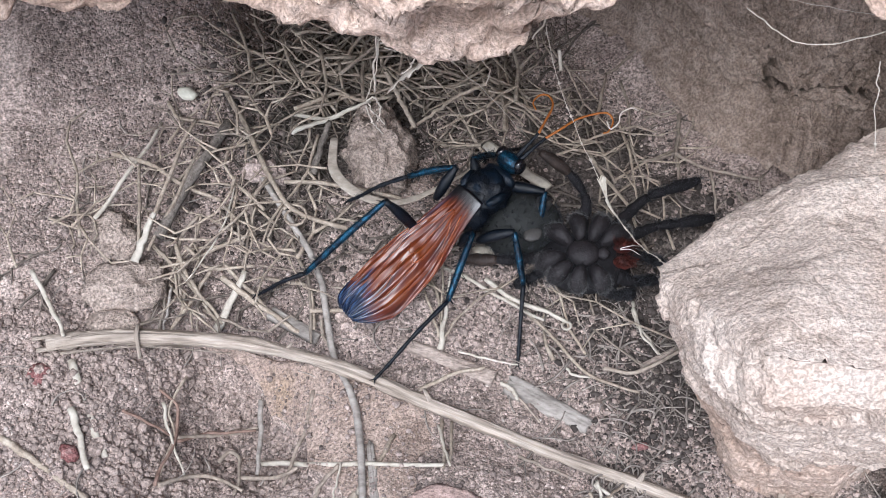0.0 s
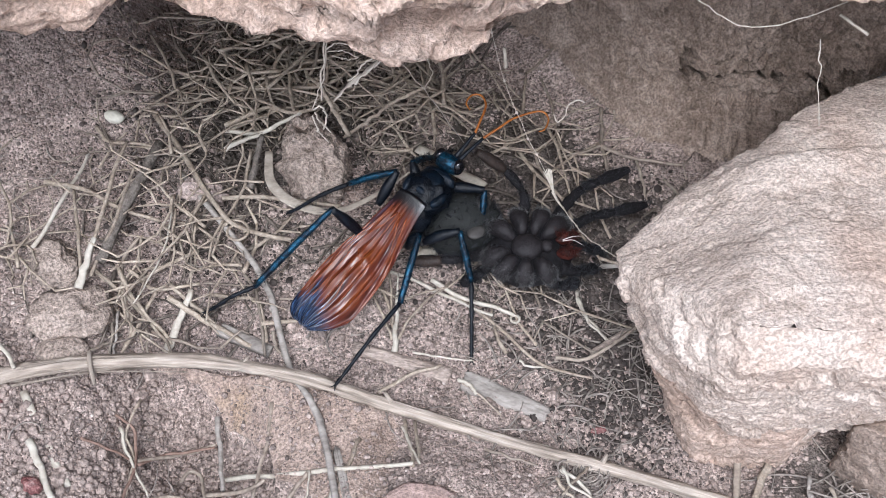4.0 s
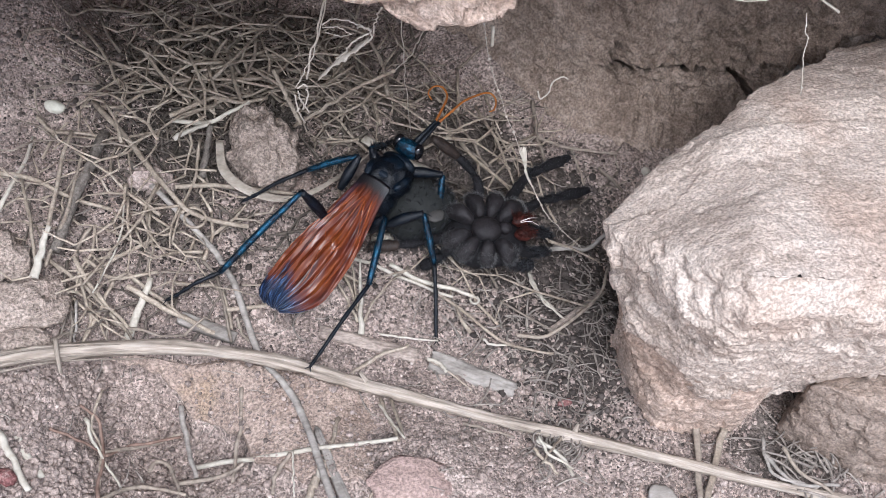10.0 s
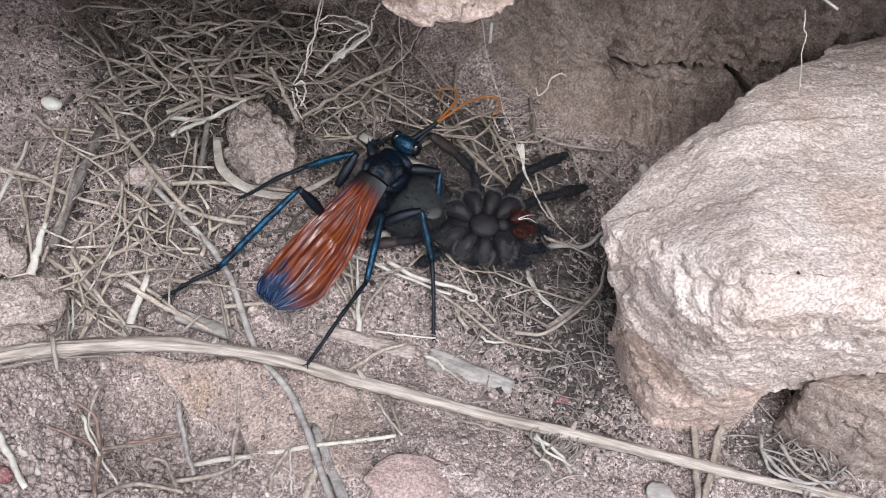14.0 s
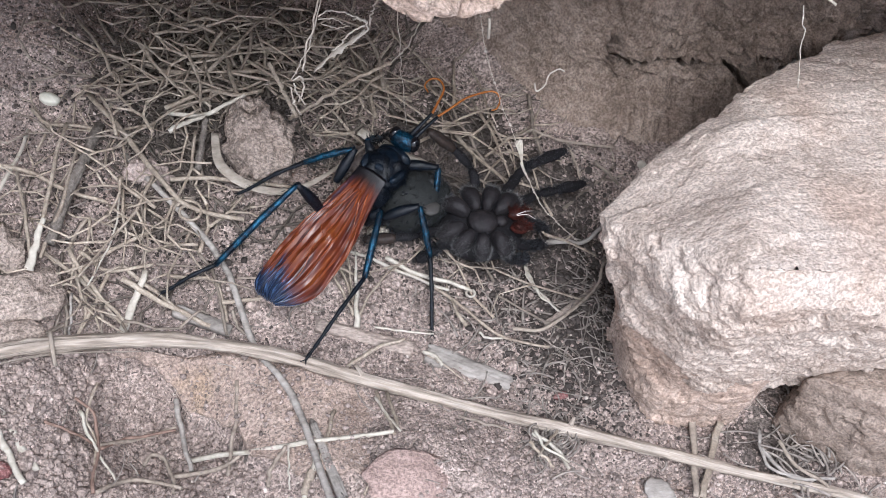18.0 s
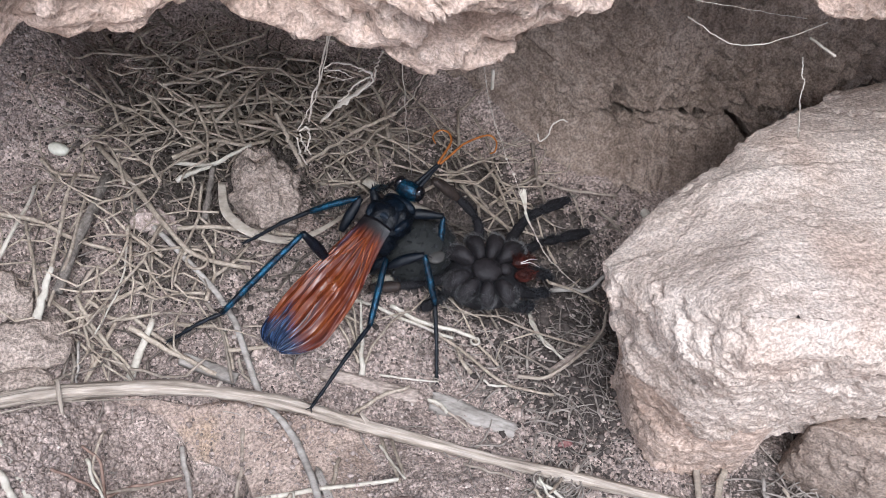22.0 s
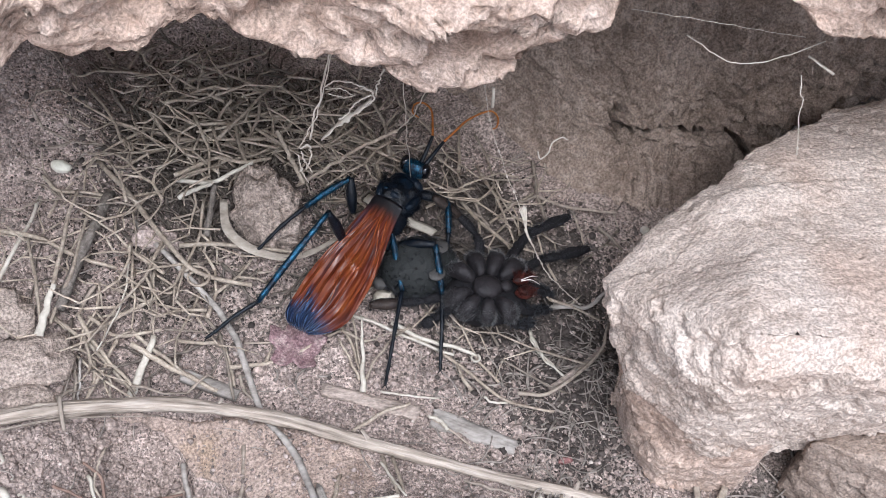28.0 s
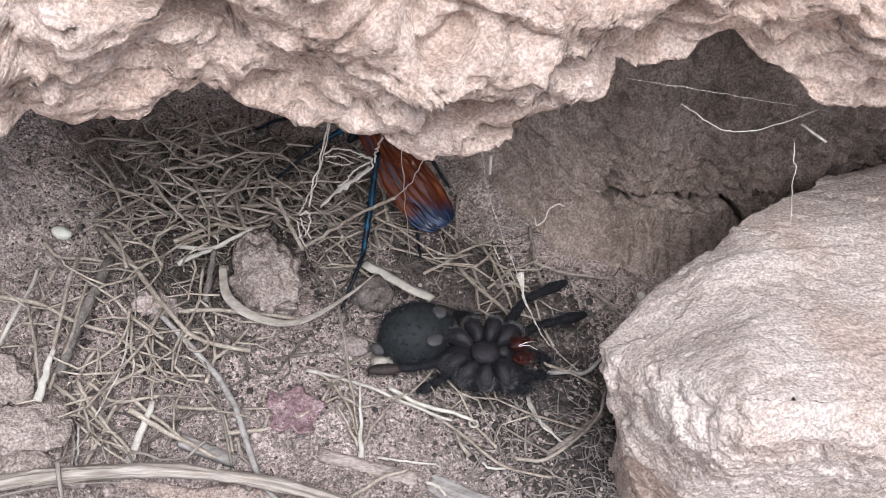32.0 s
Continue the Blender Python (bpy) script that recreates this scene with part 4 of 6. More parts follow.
straw("root", [(-68.2, -59.9, -4.5), (-67.4, -49.5, -8.7), (-68.0, -42.8, -8.5), (-71.3, -40.9, -5.4)], 0.36, RUSSET, "reddish-brown curved root on the soil")
straw("root", [(-76.2, -47.2, -2.0), (-72.1, -47.8, -4.9), (-67.5, -48.7, -8.8)], 0.3, RUSSET, "reddish-brown curved root on the soil")
straw("root", [(-66.9, -49.2, -9.0), (-62.4, -45.4, -12.9), (-53.6, -43.9, -12.8)], 0.34, RUSSET, "reddish-brown curved root on the soil")
straw("straw", [(-67.5, -59.7, -4.8), (-63.4, -55.8, -9.0), (-58.1, -55.1, -10.9), (-53.0, -58.3, -7.7)], 0.42, LITTER, "arched brown stem on gritty soil")
straw("straw", [(-54.1, -54.8, -10.0), (-49.3, -56.0, -6.6), (-45.5, -56.2, -3.8), (-43.5, -55.0, -2.8)], 0.45, LITTER, "arched brown stem on gritty soil")
straw("straw", [(-59.3, -50.9, -12.7), (-57.9, -48.4, -13.6), (-55.7, -50.0, -12.8), (-54.6, -55.0, -10.1), (-54.4, -59.0, -7.7)], 0.4, LITTER, "curled brown stem on gritty soil")
straw("straw", [(-35.7, -56.1, 1.8), (-38.6, -60.1, 1.3), (-39.4, -63.6, 1.5)], 0.42, LITTER, "short brown stem on the crust")
straw("straw", [(-35.3, -55.8, 2.1), (-35.7, -61.0, 2.8), (-36.1, -65.1, 3.1)], 0.2, WHITE_STRAW, "thin white straw on the crust")
straw("straw", [(-31.8, -62.1, 4.1), (-32.8, -64.0, 3.9), (-33.7, -66.2, 3.7)], 0.75, STRAW, "broad pale straw end on the soil")
straw("straw", [(-16.7, -46.7, 2.8), (-16.4, -52.6, 5.0), (-16.4, -56.5, 6.9)], 0.35, STRAW, "pale straw fork below the twig")
straw("straw", [(-19.1, -47.5, 2.9), (-17.7, -52.4, 4.8), (-16.4, -56.8, 7.1)], 0.28, WHITE_STRAW, "pale straw fork below the twig")
straw("straw", [(-22.5, -63.7, 7.7), (-23.1, -66.2, 7.6), (-23.9, -68.4, 7.1)], 0.32, STRAW, "thin straw beside the flat stone")
straw("straw", [(-8.4, -37.9, 1.8), (-5.1, -40.6, 1.9), (-1.1, -45.2, 2.3)], 0.25, LITTER, "thin brown stem by the bark chip")
straw("straw", [(-4.9, -52.8, 4.6), (-0.4, -54.4, 4.4), (4.3, -55.6, 3.7)], 0.3, LITTER, "thin brown stem below the twig")
straw("straw", [(7.6, -24.7, 1.5), (15.6, -30.8, 1.5), (19.7, -32.9, 1.5)], 0.24, LITTER, "long thin brown stem on the soil")
straw("straw", [(14.8, -19.5, 1.6), (16.7, -25.0, 1.6), (19.6, -29.0, 1.6)], 0.3, WHITE_STRAW, "thin curved white straw")
straw("straw", [(52.1, -60.9, 3.0), (56.0, -67.0, 3.0), (64.8, -68.0, 3.0)], 0.42, GREY_WOOD, "long curved grey stem under the boulder")
straw("straw", [(52.6, -57.4, 3.0), (52.2, -64.4, 3.0), (58.0, -67.6, 3.0)], 0.36, GREY_WOOD, "long curved grey stem under the boulder")
straw("straw", [(55.6, -60.2, 3.5), (57.5, -65.0, 3.5), (62.8, -69.9, 3.5)], 0.4, LITTER, "long curved stem under the boulder")
straw("straw", [(8.3, -56.5, 4.0), (12.1, -59.3, 3.6), (13.8, -63.7, 3.5)], 0.4, WHITE_STRAW, "pale shredded strip of dry stem")
straw("straw", [(8.7, -56.2, 4.5), (9.9, -59.8, 4.7), (14.1, -62.6, 4.0)], 0.3, WHITE_STRAW, "pale shredded strip of dry stem")
straw("straw", [(7.3, -58.4, 4.3), (8.9, -60.9, 4.2), (11.2, -63.4, 3.9)], 0.34, STRAW, "pale shredded strip of dry stem")
straw("straw", [(13.3, -56.1, 3.4), (11.1, -58.3, 3.9), (8.0, -61.9, 5.0)], 0.28, STRAW, "pale shredded strip of dry stem")
# a ring of curled straw, and the broad blade curled round the clod
bm = bmesh.new()
tube(bm, [mm(2.6 + 0.85 * math.cos(k * 0.6), -24.4 + 0.85 * math.sin(k * 0.6), 1.4 + 0.03 * k) for k in range(13)], 0.24 * MM, 6)
tagged(link("straw_curl", bm, WHITE_STRAW), "small ring of curled pale straw", "straw")
bm = bmesh.new()
tube(bm, [mm(-50.3 + (1.5 + 0.06 * k) * math.cos(k * 0.5), -6.7 + (1.5 + 0.06 * k) * math.sin(k * 0.5), 4.1 + 0.05 * k) for k in range(19)], 0.3 * MM, 6)
tagged(link("straw_curl", bm, STRAW), "dry tendril curled round a stem in the litter", "straw")
bm = bmesh.new()
tube(bm, curve_points(mms([(-44.8, 11.0, 7.0), (-44.3, 4.6, 6.0), (-40.5, 0.1, 5.5), (-33.9, -2.5, 5.5), (-27.8, -1.4, 6.0), (-20.2, 3.3, 7.0), (-14.0, 8.4, 8.0)]), 40), lambda f: 1.15 * (1 - 1.3 * max(0, f - 0.3) - 1.2 * max(0, 0.3 - f)) * MM, 12, 0.16, 0.12, 0.2)
tagged(link("dry_leaf", bm, LEAF), "broad pale dry leaf curled round the clod", "leaf")


# ---- clods, pebbles and small finds ----
def lump(name, at, size, mat, label, category, turn=0, amount=0.2, grain=0.6, seed=0.0, level=4):
    bm = bmesh.new()
    blob(bm, at, size, turn, amount, grain, seed, level)
    return tagged(link(name, bm, mat), label, category)


bm = bmesh.new()
blob(bm, (-35.6, 10, 4.0), (6.6, 8.0, 8.6), 8, 0.3, 0.45, 4, 5)
blob(bm, (-37.2, 16.6, 3.4), (4.4, 5.2, 6.6), 8, 0.34, 0.5, 6, 5)
tagged(link("clod", bm, CLOD), "rounded brown soil clod in the litter", "clod")
lump("clod", (-80.5, -22.4, 0), (7.4, 5.8, 3.0), CLOD, "flat broken clod of pale soil", "clod", 10, 0.35, 0.5, 8, 4)
lump("clod", (-81.1, -30.4, -0.5), (5.2, 3.0, 2.0), CLOD, "smooth low clod beside the twig", "clod", 0, 0.12, 0.6, 12, 4)
lump("clod", (-58, 4.2, 2.6), (4.4, 2.8, 2.4), GRIT, "pale crumbly clod under the litter", "clod", -20, 0.4, 0.4, 16, 4)
lump("clod", (-85, -12, 0.6), (4.0, 5.5, 2.0), CLOD, "flat broken clod of pale soil", "clod", 30, 0.35, 0.5, 18, 4)
lump("pebble", (-13.9, 7.6, 2.4), (4.2, 3.8, 3.4), GRIT, "tan gritty stone beside the spider", "pebble", 0, 0.25, 0.5, 22, 4)
lump("pebble", (-19, -4.8, 0.8), (3.4, 2.4, 1.6), GRIT, "small tan gritty stone by the spider", "pebble", 0, 0.3, 0.5, 25, 4)
lump("pebble", (-14, -10.2, 1.6), (2.4, 2.2, 2.0), WHITE_STRAW, "small pale crumb at the spider's abdomen", "pebble", 0, 0.35, 0.5, 27, 3)
lump("white_pebble", (-76.3, 21, 5), (2.1, 1.4, 1.2), SHELL, "small smooth ivory pebble on the litter", "pebble", -20, 0.08, 0.7, 30, 4)
lump("flat_stone", (-16.3, -66.2, 7.9), (7.2, 5.5, 1.2), PINK, "flat pinkish stone set in the soil", "stone", 0, 0.18, 0.6, 33, 4)
lump("stone_flake", (31, -68, 0.6), (2.6, 3.2, 0.7), GREY_WOOD, "small greenish grey stone flake", "stone", 30, 0.25, 0.6, 35, 3)
lump("seed_husk", (16.4, -47.3, 0.8), (1.6, 0.7, 0.6), HUSK, "tiny dark red plant fragment", "husk", 15, 0.3, 0.5, 37, 3)
lump("seed_husk", (-82.8, -57.4, 0.4), (1.5, 1.9, 0.9), HUSK, "tiny dark red plant fragment", "husk", 60, 0.3, 0.5, 39, 3)
lump("seed_husk", (-91.7, -42.6, 0.6), (2.0, 2.4, 0.9), HUSK, "tiny dark red plant fragment", "husk", 60, 0.3, 0.5, 41, 3)
lump("pebble", (45.5, 7.5, 2.5), (1.0, 1.1, 0.8), WHITE_STRAW, "small pale pebble at the foot of the wall", "pebble", 0, 0.2, 0.6, 43, 3)

# the crust of smooth packed soil below the twig, broken off along a jagged edge
def crust_point(x, v):
    """v: 0 under the broken edge, 0.06 its rim, 1 where it runs into the soil under the twig."""
    low = crust_edge(x)
    high = -28.5 - 0.1 * max(0, x + 66) - 0.2 * max(0, x + 44)
    y = low + (high - low) * max(0, v - 0.06) / 0.94
    fade = step01(x, -66, -61) * (1 - step01(x, -30, -17)) * (1 - step01(v, 0.8, 1))
    rough = 0.5 * fbm(x / 9, y / 9, 2) + 0.22 * fbm(x / 2.5, y / 2.5, 3) + 0.12 * noise.noise(Vector((x / 0.8, y / 0.8, 3)))
    z = bowl(x, y) - 1.6 + 3.0 * fade + rough
    if v < 0.05:
        y, z = y + 1.8 * (0.05 - v) / 0.05, z - 4.5 * (0.05 - v) / 0.05
    return (x * MM, y * MM, z * MM)


crust = grid_mesh("soil_crust", list(np.arange(-66, -16.01, 0.4)), [0, 0.02, 0.04, 0.06, *np.linspace(0.075, 1, 62)], crust_point, CRUST)
tagged(crust, "smooth tan crust of packed soil with a broken edge", "soil crust")

# flat splinters and chips: ridged boards along a line
def board(name, a, b, wide, thick, mat, label, seed=0.0, category="bark"):
    a, b = Vector(a), Vector(b)
    d = b - a
    side = Vector((-d.y, d.x, 0)).normalized()
    bm = bmesh.new()
    nu, nv = 36, 12
    rows = []
    for i in range(nu + 1):
        u = i / nu
        row = []
        for k in range(nv + 1):
            v = k / nv * 2 - 1
            ragged = (0.07 * noise.noise(Vector((v * 3, seed, 0)))) * (1 if i in (0, nu) else 0)
            half = wide * (0.8 + 0.2 * math.sin(u * 2.4 + seed) + 0.12 * noise.noise(Vector((u * 5, seed, v > 0))))
            ridge = 0.35 * noise.noise(Vector((u * 2, v * 7 + seed, 3))) + 0.15 * noise.noise(Vector((u * 9, v * 16, seed)))
            z = thick * (1 - 0.5 * v * v + ridge) if 0 < k < nv else -thick
            p = a + d * (u + ragged) + side * half * v
            row.append(bm.verts.new(mm(p.x, p.y, p.z + z)))
        rows.append(row)
    for q, r in zip(rows, rows[1:]):
        for k in range(nv):
            bm.faces.new((q[k], q[k + 1], r[k + 1], r[k]))
    bm.faces.new(rows[0][::-1])
    bm.faces.new(rows[-1])
    bm.faces.new([r[0] for r in rows] + [r[-1] for r in rows[::-1]])
    return tagged(link(name, bm, mat), label, category)


board("bark_chip", (-7.5, -36.5, 0.0), (7.2, -44.0, 0.2), 2.1, 1.0, GREY_WOOD, "flat weathered grey bark chip lying on soil", 1)
board("bark_chip", (-27.5, -29.5, -0.4), (-10, -35.5, -0.4), 2.2, 0.7, BARK2, "half-buried flat brown wood chip", 4)
board("bark_chip", (-53.2, -23.2, -4.1), (-43.2, -28.9, -2.9), 1.5, 0.6, GREY_WOOD, "short chunk of weathered grey wood", 7)
board("wood_splinter", (16.5, -31.6, 0.6), (29.5, -22.5, 0.9), 0.95, 0.7, BARK2, "greyish pale wood splinter lying on the soil", 9, "wood")
board("bark_chip", (-30.7, -51.8, 2.1), (-27.5, -68, 5.6), 1.0, 0.6, GREY_WOOD, "flat grey stem fragment on the soil", 12)

# withered petal: a crumpled lobed disc
bm = bmesh.new()
rows = []
for i in range(9):
    row = []
    for k in range(40):
        w = 2 * math.pi * k / 40
        r = 5.0 * i / 8 * (1 + 0.16 * math.sin(5 * w + 1) + 0.08 * math.sin(11 * w))
        x, y = r * math.cos(w), 1.08 * r * math.sin(w)
        row.append(bm.verts.new(mm(-32.3 + x, -21.3 + y, 2.0 + 0.9 * fbm(x / 3, y / 3, 4) + 0.045 * r * r * (0.5 + 0.5 * math.sin(3 * w)))))
    rows.append(row)
for q, r in zip(rows, rows[1:]):
    for k in range(40):
        bm.faces.new((q[k], q[(k + 1) % 40], r[(k + 1) % 40], r[k]))
bmesh.ops.remove_doubles(bm, verts=bm.verts, dist=0.00001)
bmesh.ops.solidify(bm, geom=bm.faces[:], thickness=0.25 * MM)
tagged(link("withered_petal", bm, PETAL), "crumpled dull pink withered petal with sand on it", "petal")


# ---- strands hanging from the roof ----
def strand(name, pts, radius, mat, label, category="fibre", bits=0, n=26, wander=0.5, parent=None):
    bm = bmesh.new()
    line = curve_points(mms(pts), n)
    for i, p in enumerate(line):
        f = math.sin(math.pi * i / n)
        p += Vector((noise.noise(Vector((i * 0.5, pts[0][0], 0))), noise.noise(Vector((i * 0.5, pts[0][0], 7))), noise.noise(Vector((i * 0.5, pts[0][0], 3))))) * wander * f * MM
    tube(bm, line, radius * MM, 5, 1, 0.2)
    rng = random.Random(int(pts[0][0] * 10))
    for _ in range(bits):
        p = rng.choice(line)
        got = bmesh.ops.create_icosphere(bm, subdivisions=1, radius=rng.uniform(0.12, 0.3) * MM)["verts"]
        bmesh.ops.translate(bm, verts=got, vec=p)
    return tagged(link(name, bm, mat), label, category, "strands hanging in the hollow")


strand("silk_thread", [(-9, -4, 97), (-8.2, -6, 75), (-5, -10, 58), (0, -14, 46), (5.0, -17.4, 37)], 0.06, WEB, "thin silk thread with caught crumbs", bits=34)
strand("silk_thread", [(7.6, -18.6, 31), (14, -18, 20), (25.2, -15.4, 6)], 0.09, WEB, "thin silk thread with caught crumbs", bits=30, wander=0.2)
strand("silk_thread", [(-26.5, -28.9, 90), (-20, -14, 60), (-13, 0, 34), (-6.1, 13, 8)], 0.09, WEB, "long thin silk thread down to the litter", bits=0)
strand("silk_thread", [(37.5, -27.3, 82.0), (37.5, -30.5, 79.2), (39.4, -33.6, 70.5)], 0.09, WEB, "short silk thread hanging by the boulder", bits=3)
feather = tagged(new("grass_awn"), "bleached feathery grass awn caught in silk", "grass awn", "strands hanging in the hollow")
for k in range(7):
    bm = bmesh.new()
    s = (k - 3) * 0.35
    tube(bm, curve_points(mms([(4.9 + s * 0.65, -17 + 0.2 * s, 38.6 - 0.7 * abs(s)), (5.6 + s * 0.3, -17.7, 36), (6.5, -18.2, 33)]), 8), lambda f: (0.07 + 0.1 * math.sin(math.pi * f)) * MM, 5)
    part("barb", bm, WHITE_STRAW, feather)
bm = bmesh.new()
tube(bm, curve_points(mms([(6.3, -18.1, 33.4), (7.4, -18.5, 31.2), (9.0, -18.6, 28.6)]), 8), lambda f: (0.3 - 0.18 * f) * MM, 6)
part("stalk", bm, WHITE_STRAW, feather)
strand("curled_fibre", [(8.8, -16.5, 55.2), (7.6, -16.6, 55.8), (6.2, -16.8, 54.6), (6.0, -17.0, 52.4), (5.0, -17.0, 50.8), (4.2, -16.8, 52.4)], 0.14, WEB, "small curled pale fibre hanging in silk", wander=0.1)
strand("straw_bit", [(-4.2, -10, 60.5), (-3.6, -10.5, 56.5)], 0.3, WHITE_STRAW, "tiny pale straw bit caught in silk", n=6, wander=0.1)
strand("straw_bit", [(-7.2, -6, 70), (-6.5, -6.5, 64), (-8.4, -7.5, 60)], 0.16, WHITE_STRAW, "tiny bent straw bits caught in silk", n=10, bits=3)
for pts, r in (
    ([(-32.4, -9, 68), (-32.8, -9, 60), (-33.2, -9, 52), (-33.4, -9, 46)], 0.17), ([(-32.2, -9.4, 68), (-32.6, -9, 56), (-33.8, -9, 48), (-35, -8.6, 43.4)], 0.1),
    ([(-34.8, -9, 43.6), (-33.6, -9, 44.6), (-32.6, -8.6, 41.5), (-33.2, -8.6, 38)], 0.15), ([(-34.6, -9, 43), (-33.8, -9, 40.6), (-32, -8.6, 37.2)], 0.13), ([(-35, -9, 42), (-34, -9, 38), (-32.4, -8.6, 34.5)], 0.12),
    ([(-32.4, -9.4, 59), (-30.6, -9.4, 60.4), (-27, -9.4, 59.6), (-24.2, -9, 57.6)], 0.13), ([(-32.2, -9, 58), (-30, -9.4, 58.6), (-27.6, -9.4, 57.2), (-29, -9, 56.2), (-31.6, -9, 57)], 0.1),
    ([(-26.6, -9.4, 58.6), (-25, -9, 58.4), (-23.8, -9, 56.4), (-24.8, -9, 54.4)], 0.16), ([(-23.4, -10, 64), (-23.8, -9.4, 60.4), (-23.6, -9, 57)], 0.14), ([(-24.4, -9, 57), (-26.6, -8.6, 54.8), (-27.6, -8.6, 52), (-29, -8.6, 50.6)], 0.15)):
    strand("hanging_fibre", pts, 1.15 * r, WEB, "tangled pale dry plant fibre hanging from the roof", wander=0.5, bits=2)
bm = bmesh.new()
tube(bm, curve_points(mms([(-24.2, -9, 56), (-26.4, -8.8, 52.6), (-28.5, -8.6, 50.2), (-31.4, -8.6, 45.4)]), 24), lambda f: (0.3 + 0.85 * abs(math.sin(f * 8)) * math.sin(math.pi * f)) * MM, 7, 0.3, 0.6)
tagged(link("shredded_leaf", bm, WEB), "shredded papery dry leaf hanging from the roof", "leaf")
strand("weed_stalk", [(-30, 14, 8), (-26, 11, 16), (-20.9, 6, 28), (-15.4, 2.2, 37)], 0.34, STRAW, "thin dry stem leaning up from the litter", "straw", wander=0.6)
strand("weed_stalk", [(-15.4, 2.2, 37), (-14.8, -3, 46), (-15.7, -8, 54), (-18.2, -20, 72)], 0.12, WEB, "thin fibre from a dry stem up to the roof", wander=0.4, bits=2)
strand("weed_stalk", [(-35, 17, 21), (-32, 14.5, 16), (-29, 12, 11)], 0.5, STRAW, "short frayed dry stem by the clod", "straw", wander=0.5)
strand("root_fibre", [(19.8, -20.6, 83.3), (22.2, -22.2, 82.7), (25.5, -24.3, 81.9), (29.2, -25.3, 82.2), (33.9, -25.4, 83.7), (40.6, -24.5, 86.7)], 0.1, WEB, "curved pale root fibre under the roof", wander=0.3)
strand("root_fibre", [(8, -23, 90), (20, -23, 88.5), (30, -23, 87), (38, -23, 86)], 0.06, WEB, "thin pale root fibres under the roof", wander=0.3)
strand("root_fibre", [(43.0, -19.1, 78.6), (45.0, -20.5, 78.0), (47.0, -21.9, 77.4)], 0.24, WHITE_STRAW, "short pale straw stuck under the roof", n=6, wander=0.1)
for k in range(16):
    g = random.Random(k)
    x, y, z = 76 + 1.5 * k + g.uniform(-2, 2), 14 + 0.4 * k + g.uniform(-3, 3), 22 + 0.9 * k + g.uniform(-4, 4)
    strand("root_fibre", [(x, y, z), (x + 5, y + g.uniform(-2, 2), z + g.uniform(0, 4)), (x + 11, y + g.uniform(-3, 3), z + g.uniform(2, 9))], g.choice((0.2, 0.28, 0.4)), DARK_FIBRE, "dark grey fibrous root in the gap behind the boulder", "root", wander=1.2, n=10)

root = tagged(new("woody_root"), "grey fibrous woody root behind the boulder's edge", "root")
for k in range(6):
    g = random.Random(90 + k)
    bm = bmesh.new()
    dx, dy = g.uniform(-1.2, 1.2), g.uniform(-1.5, 1.5)
    tube(bm, curve_points(mms([(69 + dx, 19 + dy, 10.5), (72.4 + dx, 19.6 + dy, 15.5 + g.uniform(-1, 1)), (75 + dx, 20 + dy, 19 + g.uniform(-1, 1)), (79.5 + dx, 21 + dy, 25)]), 18), lambda f: (0.55 + 0.4 * math.sin(f * 3 + k)) * MM, 6, 1, 0.5)
    part("strand", bm, GREY_WOOD, root)


# ---- wasp ----
WASP_AT, WASP_TURN = Vector((-15.0, -6.0, 0)), 51.0
to_wasp = pose(0, 0, 0, 0, 0, -WASP_TURN)


def wl(*p):
    """A place in the hollow, mm, as the resting wasp carries it, mm."""
    return to_wasp @ (Vector(p) - WASP_AT)


def hinge(ob, at):
    """Moves a part's origin to a place of its thing's space, in mm, and leaves its shape where it is."""
    v = Vector(at) * MM
    ob.data.transform(Matrix.Translation(-v))
    ob.location = v
    for c in ob.children:
        c.data.transform(Matrix.Translation(-v))
    return ob


def spines(bm, a, b, radius, count, length, rng):
    """Short stiff spines along a limb, in metres."""
    d = (b - a).normalized()
    for k in range(count):
        p = a.lerp(b, (k + rng.random()) / count)
        s = Vector((rng.uniform(-1, 1), rng.uniform(-1, 1), rng.uniform(-1, 1)))
        s = (s - s.dot(d) * d).normalized()
        tube(bm, [p + s * radius * 0.7, p + s * (radius + length) + d * length * 0.8], lambda f: radius * (0.16 - 0.1 * f), 3)


def fur(pts_normals, count, length, rng, thick=0.05):
    """Short hairs lying back over a skin, as (place, normal)."""
    bm = bmesh.new()
    for _ in range(count):
        p, n = rng.choice(pts_normals)
        t = Vector((rng.uniform(-1, 1), rng.uniform(-1, 1), rng.uniform(-1, 1)))
        t = (t - t.dot(n) * n).normalized()
        k = length * rng.uniform(0.5, 1.2)
        p = p + t * rng.uniform(0, 0.5) * MM
        tube(bm, [p - n * 0.15 * MM, p + (0.45 * n + 0.5 * t) * k * MM, p + (0.6 * n + 1.0 * t) * k * MM], lambda f: thick * (1 - 0.85 * f) * MM, 3)
    return bm


